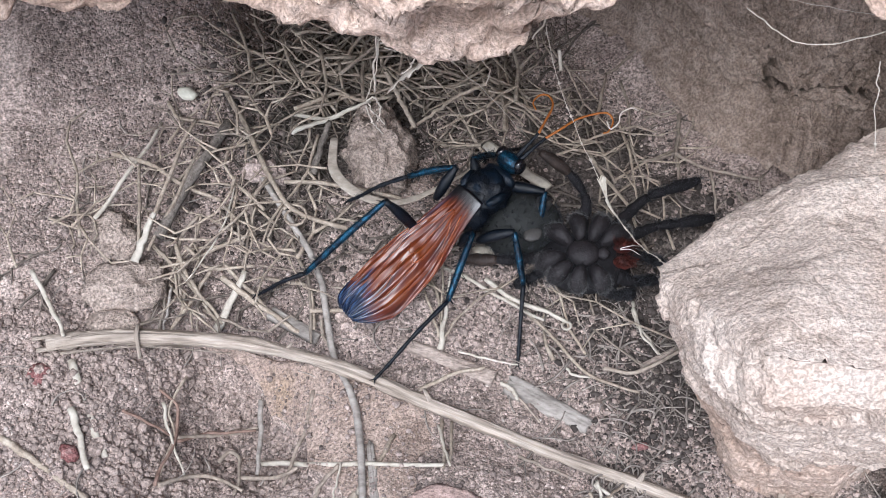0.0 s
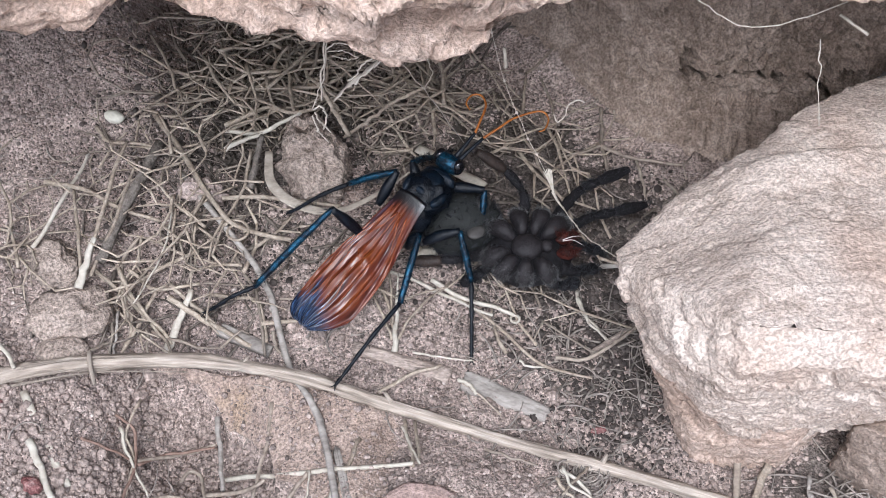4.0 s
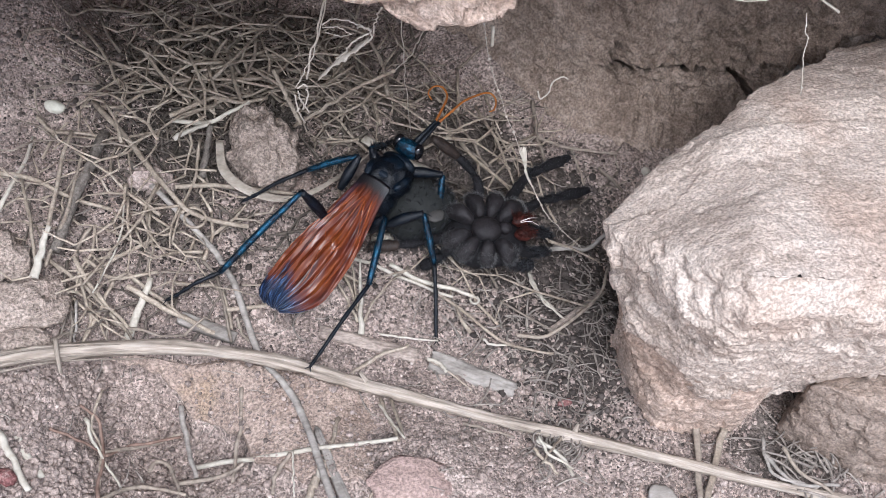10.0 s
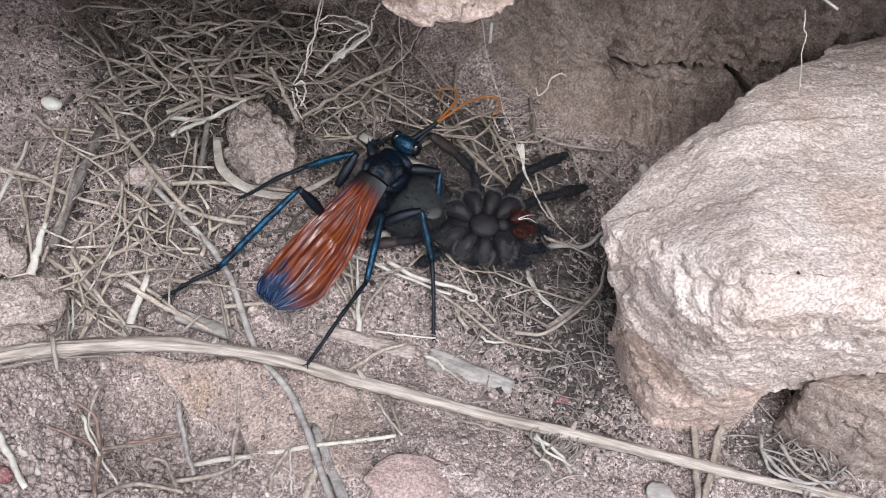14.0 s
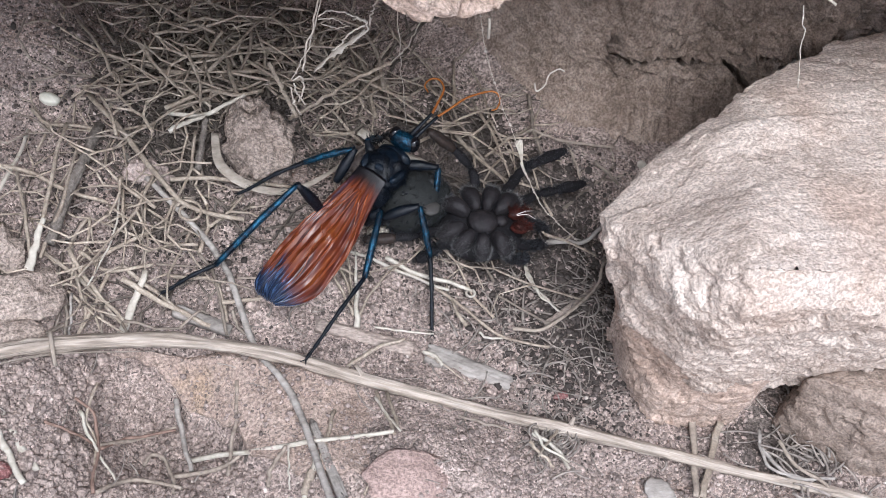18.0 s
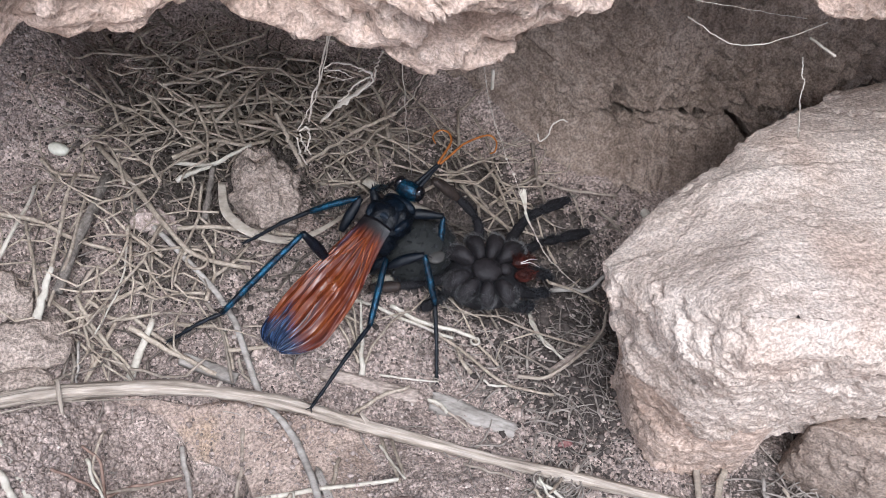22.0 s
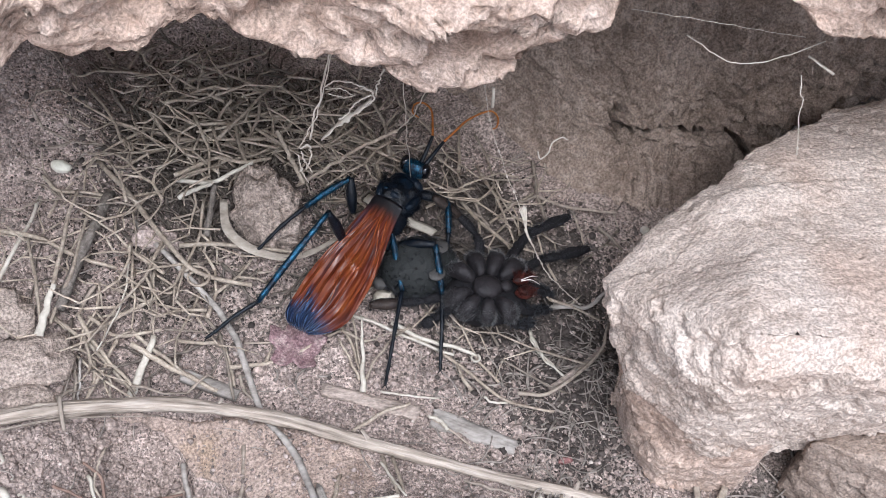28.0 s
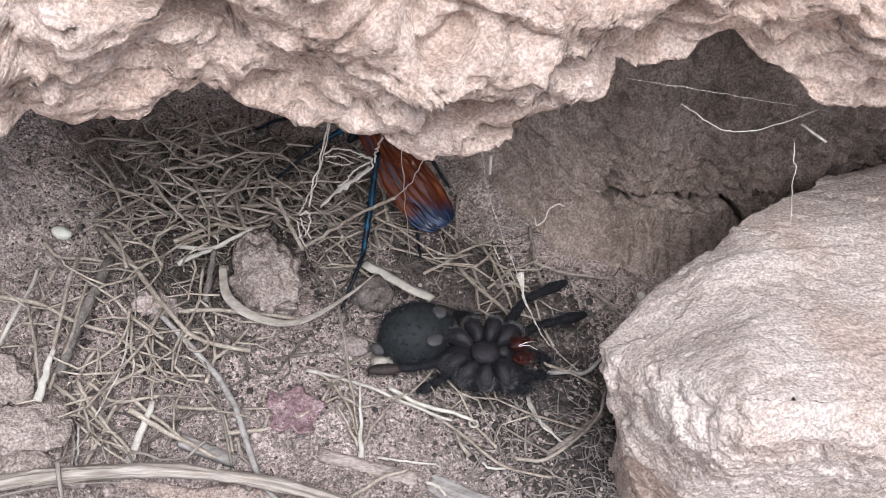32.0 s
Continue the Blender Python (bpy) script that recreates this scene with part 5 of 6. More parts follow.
def build_wasp():
    wasp = tagged(new("wasp"), "large blue-black spider wasp with rusty orange wings", "wasp")
    rng = random.Random(5)
    bm = bmesh.new()
    blob(bm, (1.4, 0, 15.2), (4.6, 4.4, 3.5), 0, 0.16, 0.4, 1, 4)
    blob(bm, (-3.2, 0, 13.2), (4.4, 3.8, 3.2), 0, 0.14, 0.4, 2, 4)
    bm.normal_update()
    skin = [(v.co.copy(), v.normal.copy()) for v in bm.verts if v.normal.z > -0.3]
    thorax = part("thorax", bm, BLACK, wasp)
    tagged(part("hair", fur(skin, 2600, 0.8, rng, 0.03), WASP_HAIR, thorax), kind="stuff")
    bm = bmesh.new()
    blob(bm, (5.1, 0, 16.0), (1.5, 3.5, 2.0), 0, 0.1, 0.5, 3)
    part("collar", bm, SHEEN, thorax)
    for s in (1, -1):
        bm = bmesh.new()
        blob(bm, (0.2, 3.5 * s, 16.8), (2.2, 0.9, 1.0), 10 * s, 0.15, 0.4, 7 + s)
        part("wing_base", bm, SHEEN, thorax)
    for x, sx, sy, z in ((2.4, 2.1, 2.6, 18.0), (-0.4, 0.9, 2.0, 17.6)):
        bm = bmesh.new()
        blob(bm, (x, 0, z), (sx, sy, 0.8), 0, 0.16, 0.4, x)
        part("back_plate", bm, SHEEN, thorax)
    ab = None
    for k in range(6):
        bm = bmesh.new()
        r = (1.5, 2.5, 2.9, 2.7, 2.1, 1.2)[k]
        blob(bm, (-8 - 3.3 * k, 0.8, 12.0 - 1.2 * k), (2.5, r, r * 0.95), 0, 0.02, 0.8, k, level=3, tilt=-18)
        if k:
            part("segment", bm, BLUE, ab)
        else:
            ab = part("abdomen", bm, BLACK, wasp)
    head_at = wl(-10.2, -0.2, 18.2)
    bm = bmesh.new()
    blob(bm, head_at, (1.75, 2.9, 2.0), 0, 0.1, 0.4, 3, 4)
    bm.normal_update()
    skin = [(v.co.copy(), v.normal.copy()) for v in bm.verts if v.normal.z > -0.2]
    head = part("head", bm, BLUE, wasp)
    tagged(part("hair", fur(skin, 260, 0.55, rng, 0.025), WASP_HAIR, head), kind="stuff")
    for s in (1, -1):
        bm = bmesh.new()
        blob(bm, (head_at.x + 0.3, head_at.y + 2.15 * s, head_at.z + 0.2), (1.45, 1.1, 1.8), 0, 0.0, 1, 0)
        part("eye", bm, EYE, head)
        bm = bmesh.new()
        tube(bm, curve_points(mms([(head_at.x + 1.2, head_at.y + 1.1 * s, head_at.z - 1.4), (head_at.x + 2.6, head_at.y + 0.9 * s, head_at.z - 2.2), (head_at.x + 3.0, head_at.y + 0.1 * s, head_at.z - 2.6)]), 6), lambda f: (0.5 - 0.35 * f) * MM, 6)
        part("mandible", bm, BLACK, head)
    feelers = []
    for dark, curl in ((((-8.9, 0.3, 19.4), (-6.8, 1.5, 21.0), (-4.7, 2.8, 22.5)), ((-4.7, 2.8, 22.5), (-3.4, 4.6, 23.0), (-1.3, 7.9, 23.5), (-1.5, 10.4, 23.5), (-3.1, 11.1, 23.2), (-4.6, 9.7, 23.0), (-4.3, 8.0, 22.8))),
                       (((-8.4, -0.5, 19.2), (-6.2, 1.1, 21.0), (-4.0, 3.0, 22.0)), ((-4.0, 3.0, 22.0), (-1.2, 4.8, 23.0), (1.9, 7.1, 23.5), (6.6, 8.6, 24.0), (8.2, 7.3, 23.6), (7.5, 5.0, 23.2), (6.4, 4.5, 23.0)))):
        bm = bmesh.new()
        tube(bm, curve_points([wl(*q) * MM for q in curl], 36), lambda f: (0.27 - 0.12 * f + 0.03 * math.sin(f * 75)) * MM, 7)
        f = part("antenna", bm, ANTENNA, wasp)
        bm = bmesh.new()
        tube(bm, curve_points([wl(*q) * MM for q in dark], 12), lambda f: (0.5 - 0.2 * f) * MM, 7)
        part("scape", bm, BLACK, f)
        feelers.append(hinge(f, wl(*dark[0])))
    # hip, knee, ankle and toe of each leg at rest: fore, middle and hind on one side, then on the other
    joints = (((-15.7, -2.6, 14), (-17.0, 0.8, 17), (-12.4, 7.5, 10), (-8.0, 13.4, 5)), ((-23.3, -6.1, 13), (-19.9, -2.6, 18.6), (-28.9, -1.4, 13), (-40.8, -1.9, 4)), ((-26.0, -12.2, 11), (-31.9, -12.5, 20), (-46.2, -20.5, 6.4), (-55.8, -22.2, 0)),
              ((-11.5, -2.8, 14), (-3.3, -4.1, 15), (-3.7, -8.4, 10), (-4.1, -9.9, 6)), ((-14.9, -13.4, 11), (-8.4, -13.6, 15), (-6.0, -20.2, 8), (-5.9, -32.5, 0)), ((-17.9, -13.9, 10), (-15.8, -14.2, 14.5), (-19.4, -25.6, 9), (-31.1, -40.1, 4.4)))
    limbs = []
    for j in joints:
        j = [wl(*q) * MM for q in j]
        bm = bmesh.new()
        tube(bm, curve_points([j[0], j[0].lerp(j[1], 0.5) + mm(0, 0, 0.4), j[1]], 10), lambda f: (0.66 + 0.42 * math.sin(math.pi * min(1, f * 1.12))) * MM, 10)
        leg = part("leg", bm, BLACK, wasp)
        bm = bmesh.new()
        tube(bm, curve_points([j[1], j[1].lerp(j[2], 0.5) + mm(0, 0, 0.4), j[2]], 12), lambda f: (0.48 + 0.2 * math.sin(f * 2.9)) * MM, 10)
        shin = part("tibia", bm, BLUE, wasp, "iridescent blue spiny shin")
        bm = bmesh.new()
        line = curve_points([j[2], j[2].lerp(j[3], 0.45) + mm(0, 0, 0.6), j[2].lerp(j[3], 0.8), j[3]], 24)
        tube(bm, line, lambda f: (0.4 - 0.13 * f + 0.1 * abs(math.sin(f * 15.7)) ** 3) * MM, 7)
        for s in (-0.7, 0.7):
            d = (line[-1] - line[-3]).normalized()
            tube(bm, [line[-1], line[-1] + (d + s * d.cross(Vector((0, 0, 1)))) * 0.9 * MM], lambda f: (0.16 - 0.1 * f) * MM, 4)
        part("tarsus", bm, BLACK, shin)
        bm = bmesh.new()
        spines(bm, j[1], j[2], 0.6 * MM, 70, 0.85 * MM, rng)
        spines(bm, j[2], j[3], 0.34 * MM, 60, 0.6 * MM, rng)
        tagged(part("bristles", bm, BLACK, shin), kind="stuff")
        limbs.append((hinge(leg, j[0] / MM), hinge(shin, j[1] / MM), [q.copy() for q in j]))
    for s in (1, -1):
        bm = bmesh.new()
        uvs = bm.loops.layers.uv.new("wing")

        def at(u, w):
            """s 1: the wing beneath, which shows along one side; s -1: the wing on top."""
            round_end = math.sqrt(max(0.01, 1 - max(0, (u - 0.66) / 0.345) ** 2.5))
            half = 5.15 * (0.6 + 0.4 * step01(u, 0, 0.55)) * round_end
            y = half * w + 0.6 + 0.3 * u + 0.9 * step01(u, 0.75, 1) + (0.3 + 2.0 * u if s > 0 else 0)
            x = -2.2 - (29.6 if s > 0 else 30.2) * u
            fan = w * (3.9 - 0.9 * u) + 0.35 * math.sin(u * 5 + w * 2)
            pleat = abs((fan % 1) * 2 - 1)
            fold = (0.75 + 0.35 * noise.noise(Vector((u * 4, w * 2, s)))) * pleat + 0.5 * noise.noise(Vector((u * 4, w * 2.5, s))) + 0.2 * noise.noise(Vector((u * 13, w * 8, s)))
            fold += 0.55 * math.exp(-(((u - 0.47 + 0.1 * w) / 0.03) ** 2 + ((w + 0.25) / 0.35) ** 2))
            return mm(x, y, 17.8 - 10.2 * u**0.9 - 0.07 * (half * w) ** 2 - (0.9 if s > 0 else 0) + fold * step01(u, 0.05, 0.35))

        sheets = []
        for dz in (0, -0.07):
            sheets.append([[bm.verts.new(at(i / 64, k / 26 - 1) + mm(0, 0, dz)) for k in range(53)] for i in range(65)])
        spots = {v: (i / 64, k / 52 * (0.72 if s > 0 else 1)) for rows in sheets for i, row in enumerate(rows) for k, v in enumerate(row)}
        for up, rows in enumerate(sheets):
            for q, r in zip(rows, rows[1:]):
                for k in range(52):
                    face = (q[k], q[k + 1], r[k + 1], r[k])
                    bm.faces.new(face if up else face[::-1])
        rim = [[rows[0][k] for k in range(53)] + [rows[i][52] for i in range(1, 65)] + [rows[64][k] for k in range(51, -1, -1)] + [rows[i][0] for i in range(63, 0, -1)] for rows in sheets]
        for k in range(len(rim[0])):
            j = (k + 1) % len(rim[0])
            bm.faces.new((rim[0][k], rim[0][j], rim[1][j], rim[1][k]))
        for f in bm.faces:
            for c in f.loops:
                c[uvs].uv = spots[c.vert]
        wing = part("wing", bm, WING, wasp, "crinkled rusty orange wing with a blue-black tip")
        for a, b, c in (((0.02, 0.1), (0.3, 0.55), (0.8, 0.72)), ((0.02, 0), (0.35, 0.1), (0.84, 0.3)), ((0.03, -0.1), (0.3, -0.35), (0.82, -0.25)), ((0.05, -0.2), (0.3, -0.7), (0.75, -0.72)), ((0.36, 0.45), (0.42, 0.2), (0.4, 0.0)), ((0.42, 0.0), (0.46, -0.2), (0.4, -0.42)), ((0.5, 0.2), (0.68, -0.02), (0.88, 0.02)), ((0.02, 0.5), (0.4, 0.96), (0.8, 0.97)), ((0.02, -0.5), (0.4, -0.97), (0.8, -0.98))):
            bm = bmesh.new()
            tube(bm, [at(0.12 + 0.88 * p.x, p.y) + mm(0, 0, 0.05) for p in curve_points([(*a, 0), (*b, 0), (*c, 0)], 30)], lambda f: (0.16 - 0.09 * f) * MM, 5)
            part("vein", bm, VEIN, wing)
    return wasp, feelers, limbs


wasp, feelers, limbs = build_wasp()


# ---- spider ----
def build_spider():
    o = Vector((4, -12, 0))
    sp = tagged(new("tarantula"), "black hairy tarantula lying dead on its back", "spider")
    sp.location = o * MM
    rng = random.Random(9)

    def at(*p):
        return tuple(Vector(p) - o)

    def lobe(name, p, size, mat, turn=0.0, amount=0.05, seed=0.0, tilt=0.0, parent=None, label="", hairs=0, length=1.2):
        bm = bmesh.new()
        blob(bm, at(*p), size, turn, amount, 0.6, seed, 3, tilt)
        bm.normal_update()
        skin = [(v.co.copy(), v.normal.copy()) for v in bm.verts]
        ob = part(name, bm, mat, parent or sp, label)
        if hairs:
            part("hair", fur(skin, hairs, length, rng), SPIDER_FUR, ob)
        return ob

    ab = lobe("abdomen", (-7.2, -6.2, 6.8), (7.8, 6.3, 6.4), VELVET, 8, 0.05, 5, hairs=2600, length=0.8)
    for p in ((-3.6, -5.2, 12.2), (-4.9, -11.0, 11.0)):
        lobe("book_lung", p, (1.9, 1.5, 0.6), SPIDER_PALE, 30, 0.08, 2, parent=ab, label="pale oval breathing plate")
    lobe("spinneret", (-14.8, -8.2, 4.5), (1.6, 1.3, 1.2), SPIDER_PALE, 0, 0.2, 4, parent=ab)
    front = lobe("cephalothorax", (5.2, -13.8, 7.0), (8.4, 6.4, 3.9), SPIDER, 0, 0.06, 6, hairs=200, length=0.9)
    lobe("sternum", (4.5, -14.7, 11.6), (3.0, 2.75, 1.7), HIP, 0, 0.03, 7, parent=front)
    lobe("lip_plate", (8.2, -14.7, 11.9), (1.2, 1.3, 1.0), HIP, 0, 0.04, 8, parent=front)
    for k, (ang, far, long, wide) in enumerate(((40, 7.6, 3.6, 2.2), (67, 6.9, 3.5, 2.0), (99, 6.4, 3.3, 1.9), (137, 6.1, 3.2, 1.9), (-57, 5.5, 2.8, 1.9), (-97, 5.0, 2.6, 1.75), (-135, 5.5, 2.8, 1.8), (-165, 6.0, 2.9, 1.8))):
        w = radians(ang)
        bm = bmesh.new()
        blob(bm, (0, 0, 0), (long, wide, 1.8), 0, 0.05, 0.6, 10 + k, 4, squash=0.9)
        for v in bm.verts:
            f = v.co.x / MM / long
            v.co.y *= 0.84 + 0.22 * f
            v.co.z -= (0.55 * (f + 0.2) ** 2 + 0.5 * max(0, f)) * MM
        bmesh.ops.rotate(bm, verts=bm.verts, matrix=Euler((0, 0, w)).to_matrix())
        bmesh.ops.translate(bm, verts=bm.verts, vec=mm(*at(4.5 + far * math.cos(w), -14.7 + far * math.sin(w), 11.2)))
        bm.normal_update()
        mid = mm(*at(4.5, -14.7, 11.2))
        skin = [(v.co.copy(), v.normal.copy()) for v in bm.verts if v.normal.z > -0.4]
        ends = [q for q in skin if (q[0] - mid).length > (far + 0.45 * long) * MM]
        hip = part("hip", bm, HIP, sp)
        bm = fur(skin, 160, 0.5, rng, 0.03)
        part("hair", bm, SPIDER_FUR, hip)
        part("tuft", fur(ends, 240, 0.85, rng, 0.024), DUST_FUR, hip, "pale grey dusty hair at the joint")
    for s in (1, -1):
        jaw = lobe("jaw", (11.8, -14.3 + 1.7 * s, 11.3), (1.8, 1.05, 1.2), RED_FUR, 8 * s, 0.15, 30 + s, label="jaw with dark red hair")
        part("jaw_hair", fur([(mm(*at(11.8 + rng.uniform(-1.8, 1.8), -14.3 + s * rng.uniform(0.9, 2.7), 12.3)), Vector((0.6, 0.4 * s, 0.7)).normalized()) for _ in range(60)], 200, 1.0, rng, 0.06), RED_FUR, jaw)
        bm = bmesh.new()
        tube(bm, curve_points(mms([at(11.0, -14.3 + 0.12 * s, 13.2), at(12.8, -14.3 + 0.4 * s, 13.9), at(14.6, -14.3 + 1.0 * s, 13.2)]), 10), lambda f: (0.11 - 0.07 * f) * MM, 6)
        part("fang", bm, FANG, jaw, "pale sharp fang")
    legs = (((9.5, -8, 9.6), (15.8, 0.2, 9), (20, 3, 8.6), (26.6, 6.6, 8)), ((11, -10, 9), (17.4, -5.8, 8.6), (22.6, -3.9, 8), (29.4, -1.3, 7)), ((4, -8, 10), (4.6, -2.6, 11.5), (1.2, 2.2, 13), (-4.6, 3.6, 17)), ((-0.5, -15.9, 9.5), (-3, -16.4, 6.5), (-5, -17, 4.6), (-7.4, -17.5, 3)), ((-1, -13.8, 9), (-6, -13.2, 5.6), (-11, -12.7, 4), (-17.2, -12.3, 2.8)), ((12, -11.5, 8), (15.7, -11.4, 7), (18, -10.6, 5), (20.4, -10.2, 3)), ((11, -17, 8), (14.6, -16.5, 6), (17, -14.6, 4), (19, -13.6, 2.6)), ((8, -19, 9), (10, -20.5, 7.5), (12.6, -19.6, 6), (14.6, -17.4, 4)))
    held = None
    for k, j in enumerate(legs):
        line = curve_points([Vector(at(*q)) * MM for q in j], 24)
        bm = bmesh.new()
        tube(bm, line[:10], lambda f: (1.25 - 0.4 * f) * MM, 9, 1, 0.25)
        leg = part("leg", bm, SPIDER, sp)
        for name, a, b, r in (("shin", 9, 18, 1.15), ("foot", 16, 25, 1.25)):
            bm = bmesh.new()
            tube(bm, line[a:b], (lambda f: 1.15 * (0.5 + 0.6 * math.sin(math.pi * min(1, 0.1 + f * 0.86))) * MM) if name == "foot" else (lambda f: (0.8 - 0.22 * math.cos(f * 6)) * MM), 9, 0.85, 0.15)
            part(name, bm, BROWN_LEG if k in (2, 4) and name == "foot" else SPIDER, leg)
        skin = []
        for i, p in enumerate(line):
            for _ in range(8):
                d = Vector((rng.uniform(-1, 1), rng.uniform(-1, 1), rng.uniform(-0.4, 1))).normalized()
                skin.append((p + d * 0.8 * MM, d))
        part("hair", fur(skin, 900, 0.9, rng, 0.035), SPIDER_FUR, leg)
        if k == 2:
            held = hinge(leg, at(*j[0]))
    return sp, held


spider, held_leg = build_spider()


# ---- litter, grit and fibres ----
def stalk_mesh(name, lines, mat, sides=5):
    """Thin stalks in one mesh: each line is (points, radius)."""
    verts, faces = [], []
    for pts, radius in lines:
        n, base, side = len(pts), len(verts), None
        for i, p in enumerate(pts):
            d = (pts[min(i + 1, n - 1)] - pts[max(i - 1, 0)]).normalized()
            side = d.cross(Vector((0, 0, 1))) if side is None else side
            if side.length < 1e-3:
                side = Vector((1, 0, 0))
            side = (side - side.dot(d) * d).normalized()
            up = side.cross(d)
            r = radius * (1 - 0.45 * i / (n - 1))
            for k in range(sides):
                w = 2 * math.pi * k / sides
                verts.append(p + r * (math.cos(w) * side + math.sin(w) * up))
        for i in range(n - 1):
            for k in range(sides):
                a, b = base + i * sides + k, base + i * sides + (k + 1) % sides
                faces.append((a, b, b + sides, a + sides))
        faces.append(tuple(range(base + sides - 1, base - 1, -1)))
        faces.append(tuple(range(base + (n - 1) * sides, base + n * sides)))
    me = bpy.data.meshes.new(name)
    me.from_pydata(verts, [], faces)
    me.materials.append(mat)
    me.polygons.foreach_set("use_smooth", [True] * len(faces))
    return new(name, me)


def many_tubes(name, lines, mat, label, category, sides=5):
    return tagged(stalk_mesh(name, lines, mat, sides), label, category, kind="stuff")


rng = random.Random(21)


def stalk(x, y, z, ang, length, bend, radius, rise=0.0, n=7):
    """One bent stalk from a place of the plan, in mm."""
    pts, a = [], ang
    for i in range(n):
        h = max(ground_z(x, y) + radius * 0.6, z + rise * i / n)
        pts.append(mm(x, y, h))
        x, y, a = x + length / n * math.cos(a), y + length / n * math.sin(a), a + bend / n
    return pts, radius * MM


def litter_density(x, y):
    d = 1.2 * math.exp(-(((x + 45) / 17) ** 2 + ((y - 26) / 17) ** 2)) + 0.2 * math.exp(-(((x + 52) / 15) ** 2 + ((y + 8) / 13) ** 2)) + 0.4 * math.exp(-(((x + 8) / 16) ** 2 + ((y - 26) / 12) ** 2)) + 0.03
    d *= 1 - 0.97 * step01(-x - 0.36 * y, 45, 57) * step01(y, 8, 18)
    return d * (0.1 + 1.6 * max(0, 0.42 + fbm(x / 11, y / 11, 31)))


def forked(x, y, z, ang, size, radius, out, depth=0):
    """A zigzag dry stem with a side branch at most of its nodes, in mm."""
    pts = [mm(x, y, max(z, ground_z(x, y) + radius * 0.6))]
    turn = rng.choice((-1, 1))
    for k in range(rng.choice((2, 3, 3, 4)) if depth == 0 else rng.choice((1, 1, 2))):
        length = size * rng.uniform(0.6, 1.25)
        rise = rng.uniform(-0.4, 0.4)
        bow = rng.gauss(0, 0.035)
        for i in range(3):
            x, y, ang = x + length / 3 * math.cos(ang), y + length / 3 * math.sin(ang), ang + bow
            z += rise
            if on_clod(x, y) or y < -30:
                break
            pts.append(mm(x, y, max(z, ground_z(x, y) + radius * 0.6)))
        if on_clod(x, y):
            break
        if depth < 2 and rng.random() < 0.75:
            forked(x, y, z, ang + turn * rng.uniform(0.5, 1.0), size * 0.7, radius * 0.82, out, depth + 1)
        ang -= turn * rng.uniform(0.1, 0.4)
        turn = -turn
    if len(pts) > 2:
        out.append((pts, radius * MM))


def on_clod(x, y):
    return ((x + 35) / 9.5) ** 2 + ((y - 10.5) / 12.5) ** 2 < 1


def heap(count, low, high, radii, size):
    """Forked stems piled up where the litter lies; each one is a list of lines."""
    out, made = [], 0
    while made < count:
        x, y = rng.uniform(-105, 30), rng.uniform(-34, 60)
        d = litter_density(x, y)
        if rng.random() > d or y > bank_foot(x) - 2 or on_clod(x, y):
            continue
        made += 1
        one = []
        forked(x, y, ground_z(x, y) + rng.uniform(low, high) * min(1, 0.35 + d), rng.uniform(0, 6.3), rng.uniform(*size), rng.choice(radii), one)
        out.append(one)
    return out


# The bottom layer is coloured dark to stand for shade between the stems.
many_tubes("old_litter", sum(heap(150, 0.2, 2.5, (0.22, 0.28, 0.34, 0.4), (3.0, 6.5)), []), SHADE_LITTER, "bottom layer of dry grass litter, coloured dark as gap shade", "litter")
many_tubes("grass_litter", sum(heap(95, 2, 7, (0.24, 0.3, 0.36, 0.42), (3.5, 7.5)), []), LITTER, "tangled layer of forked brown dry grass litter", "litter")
for one in heap(120, 4.5, 12.5, (0.26, 0.32, 0.38, 0.45), (4.5, 9)):
    if one:
        ob = tagged(new("forked_straw"), "forked dry tan straw lying on the litter", "straw", "dry straws on the soil")
        stalk_mesh("stem", one[-1:], STRAW, 6).parent = ob
        for line in one[:-1]:
            stalk_mesh("branch", [line], STRAW, 6).parent = ob

lines = []
while len(lines) < 420:
    if rng.random() < 0.6:
        x, y = rng.gauss(22, 13), rng.gauss(-30, 12)
    else:
        x, y = rng.uniform(-105, 100), rng.uniform(-84, 30)
    if y > bank_foot(x) - 2 or (x > 30 and y > -48):
        continue
    lines.append(stalk(x, y, ground_z(x, y) + rng.uniform(0.1, 1.6), rng.uniform(0, 6.3), rng.uniform(2, 11), rng.gauss(0, 1.6), rng.choice((0.1, 0.14, 0.19, 0.26)), rng.uniform(-0.5, 1), 9))
for _ in range(60):
    x, y = rng.gauss(64, 6), rng.gauss(-60, 5)
    lines.append(stalk(x, y, ground_z(x, y) + rng.uniform(0.3, 4), rng.uniform(0, 6.3), rng.uniform(6, 17), rng.gauss(0, 1.6), rng.choice((0.22, 0.3, 0.38)), rng.uniform(-1, 1), 9))
for _ in range(60):
    x, y = rng.gauss(13, 2.6), rng.gauss(-57.5, 1.8)
    lines.append(stalk(x, y, ground_z(x, y) + rng.uniform(0.3, 2.5), rng.uniform(0, 6.3), rng.uniform(3, 8), rng.gauss(0, 3), rng.choice((0.16, 0.22, 0.3)), 0.5, 9))
many_tubes("fine_fibres", lines, GREY_FIBRE, "fine curled grey root fibres and litter on the soil", "litter", 4)


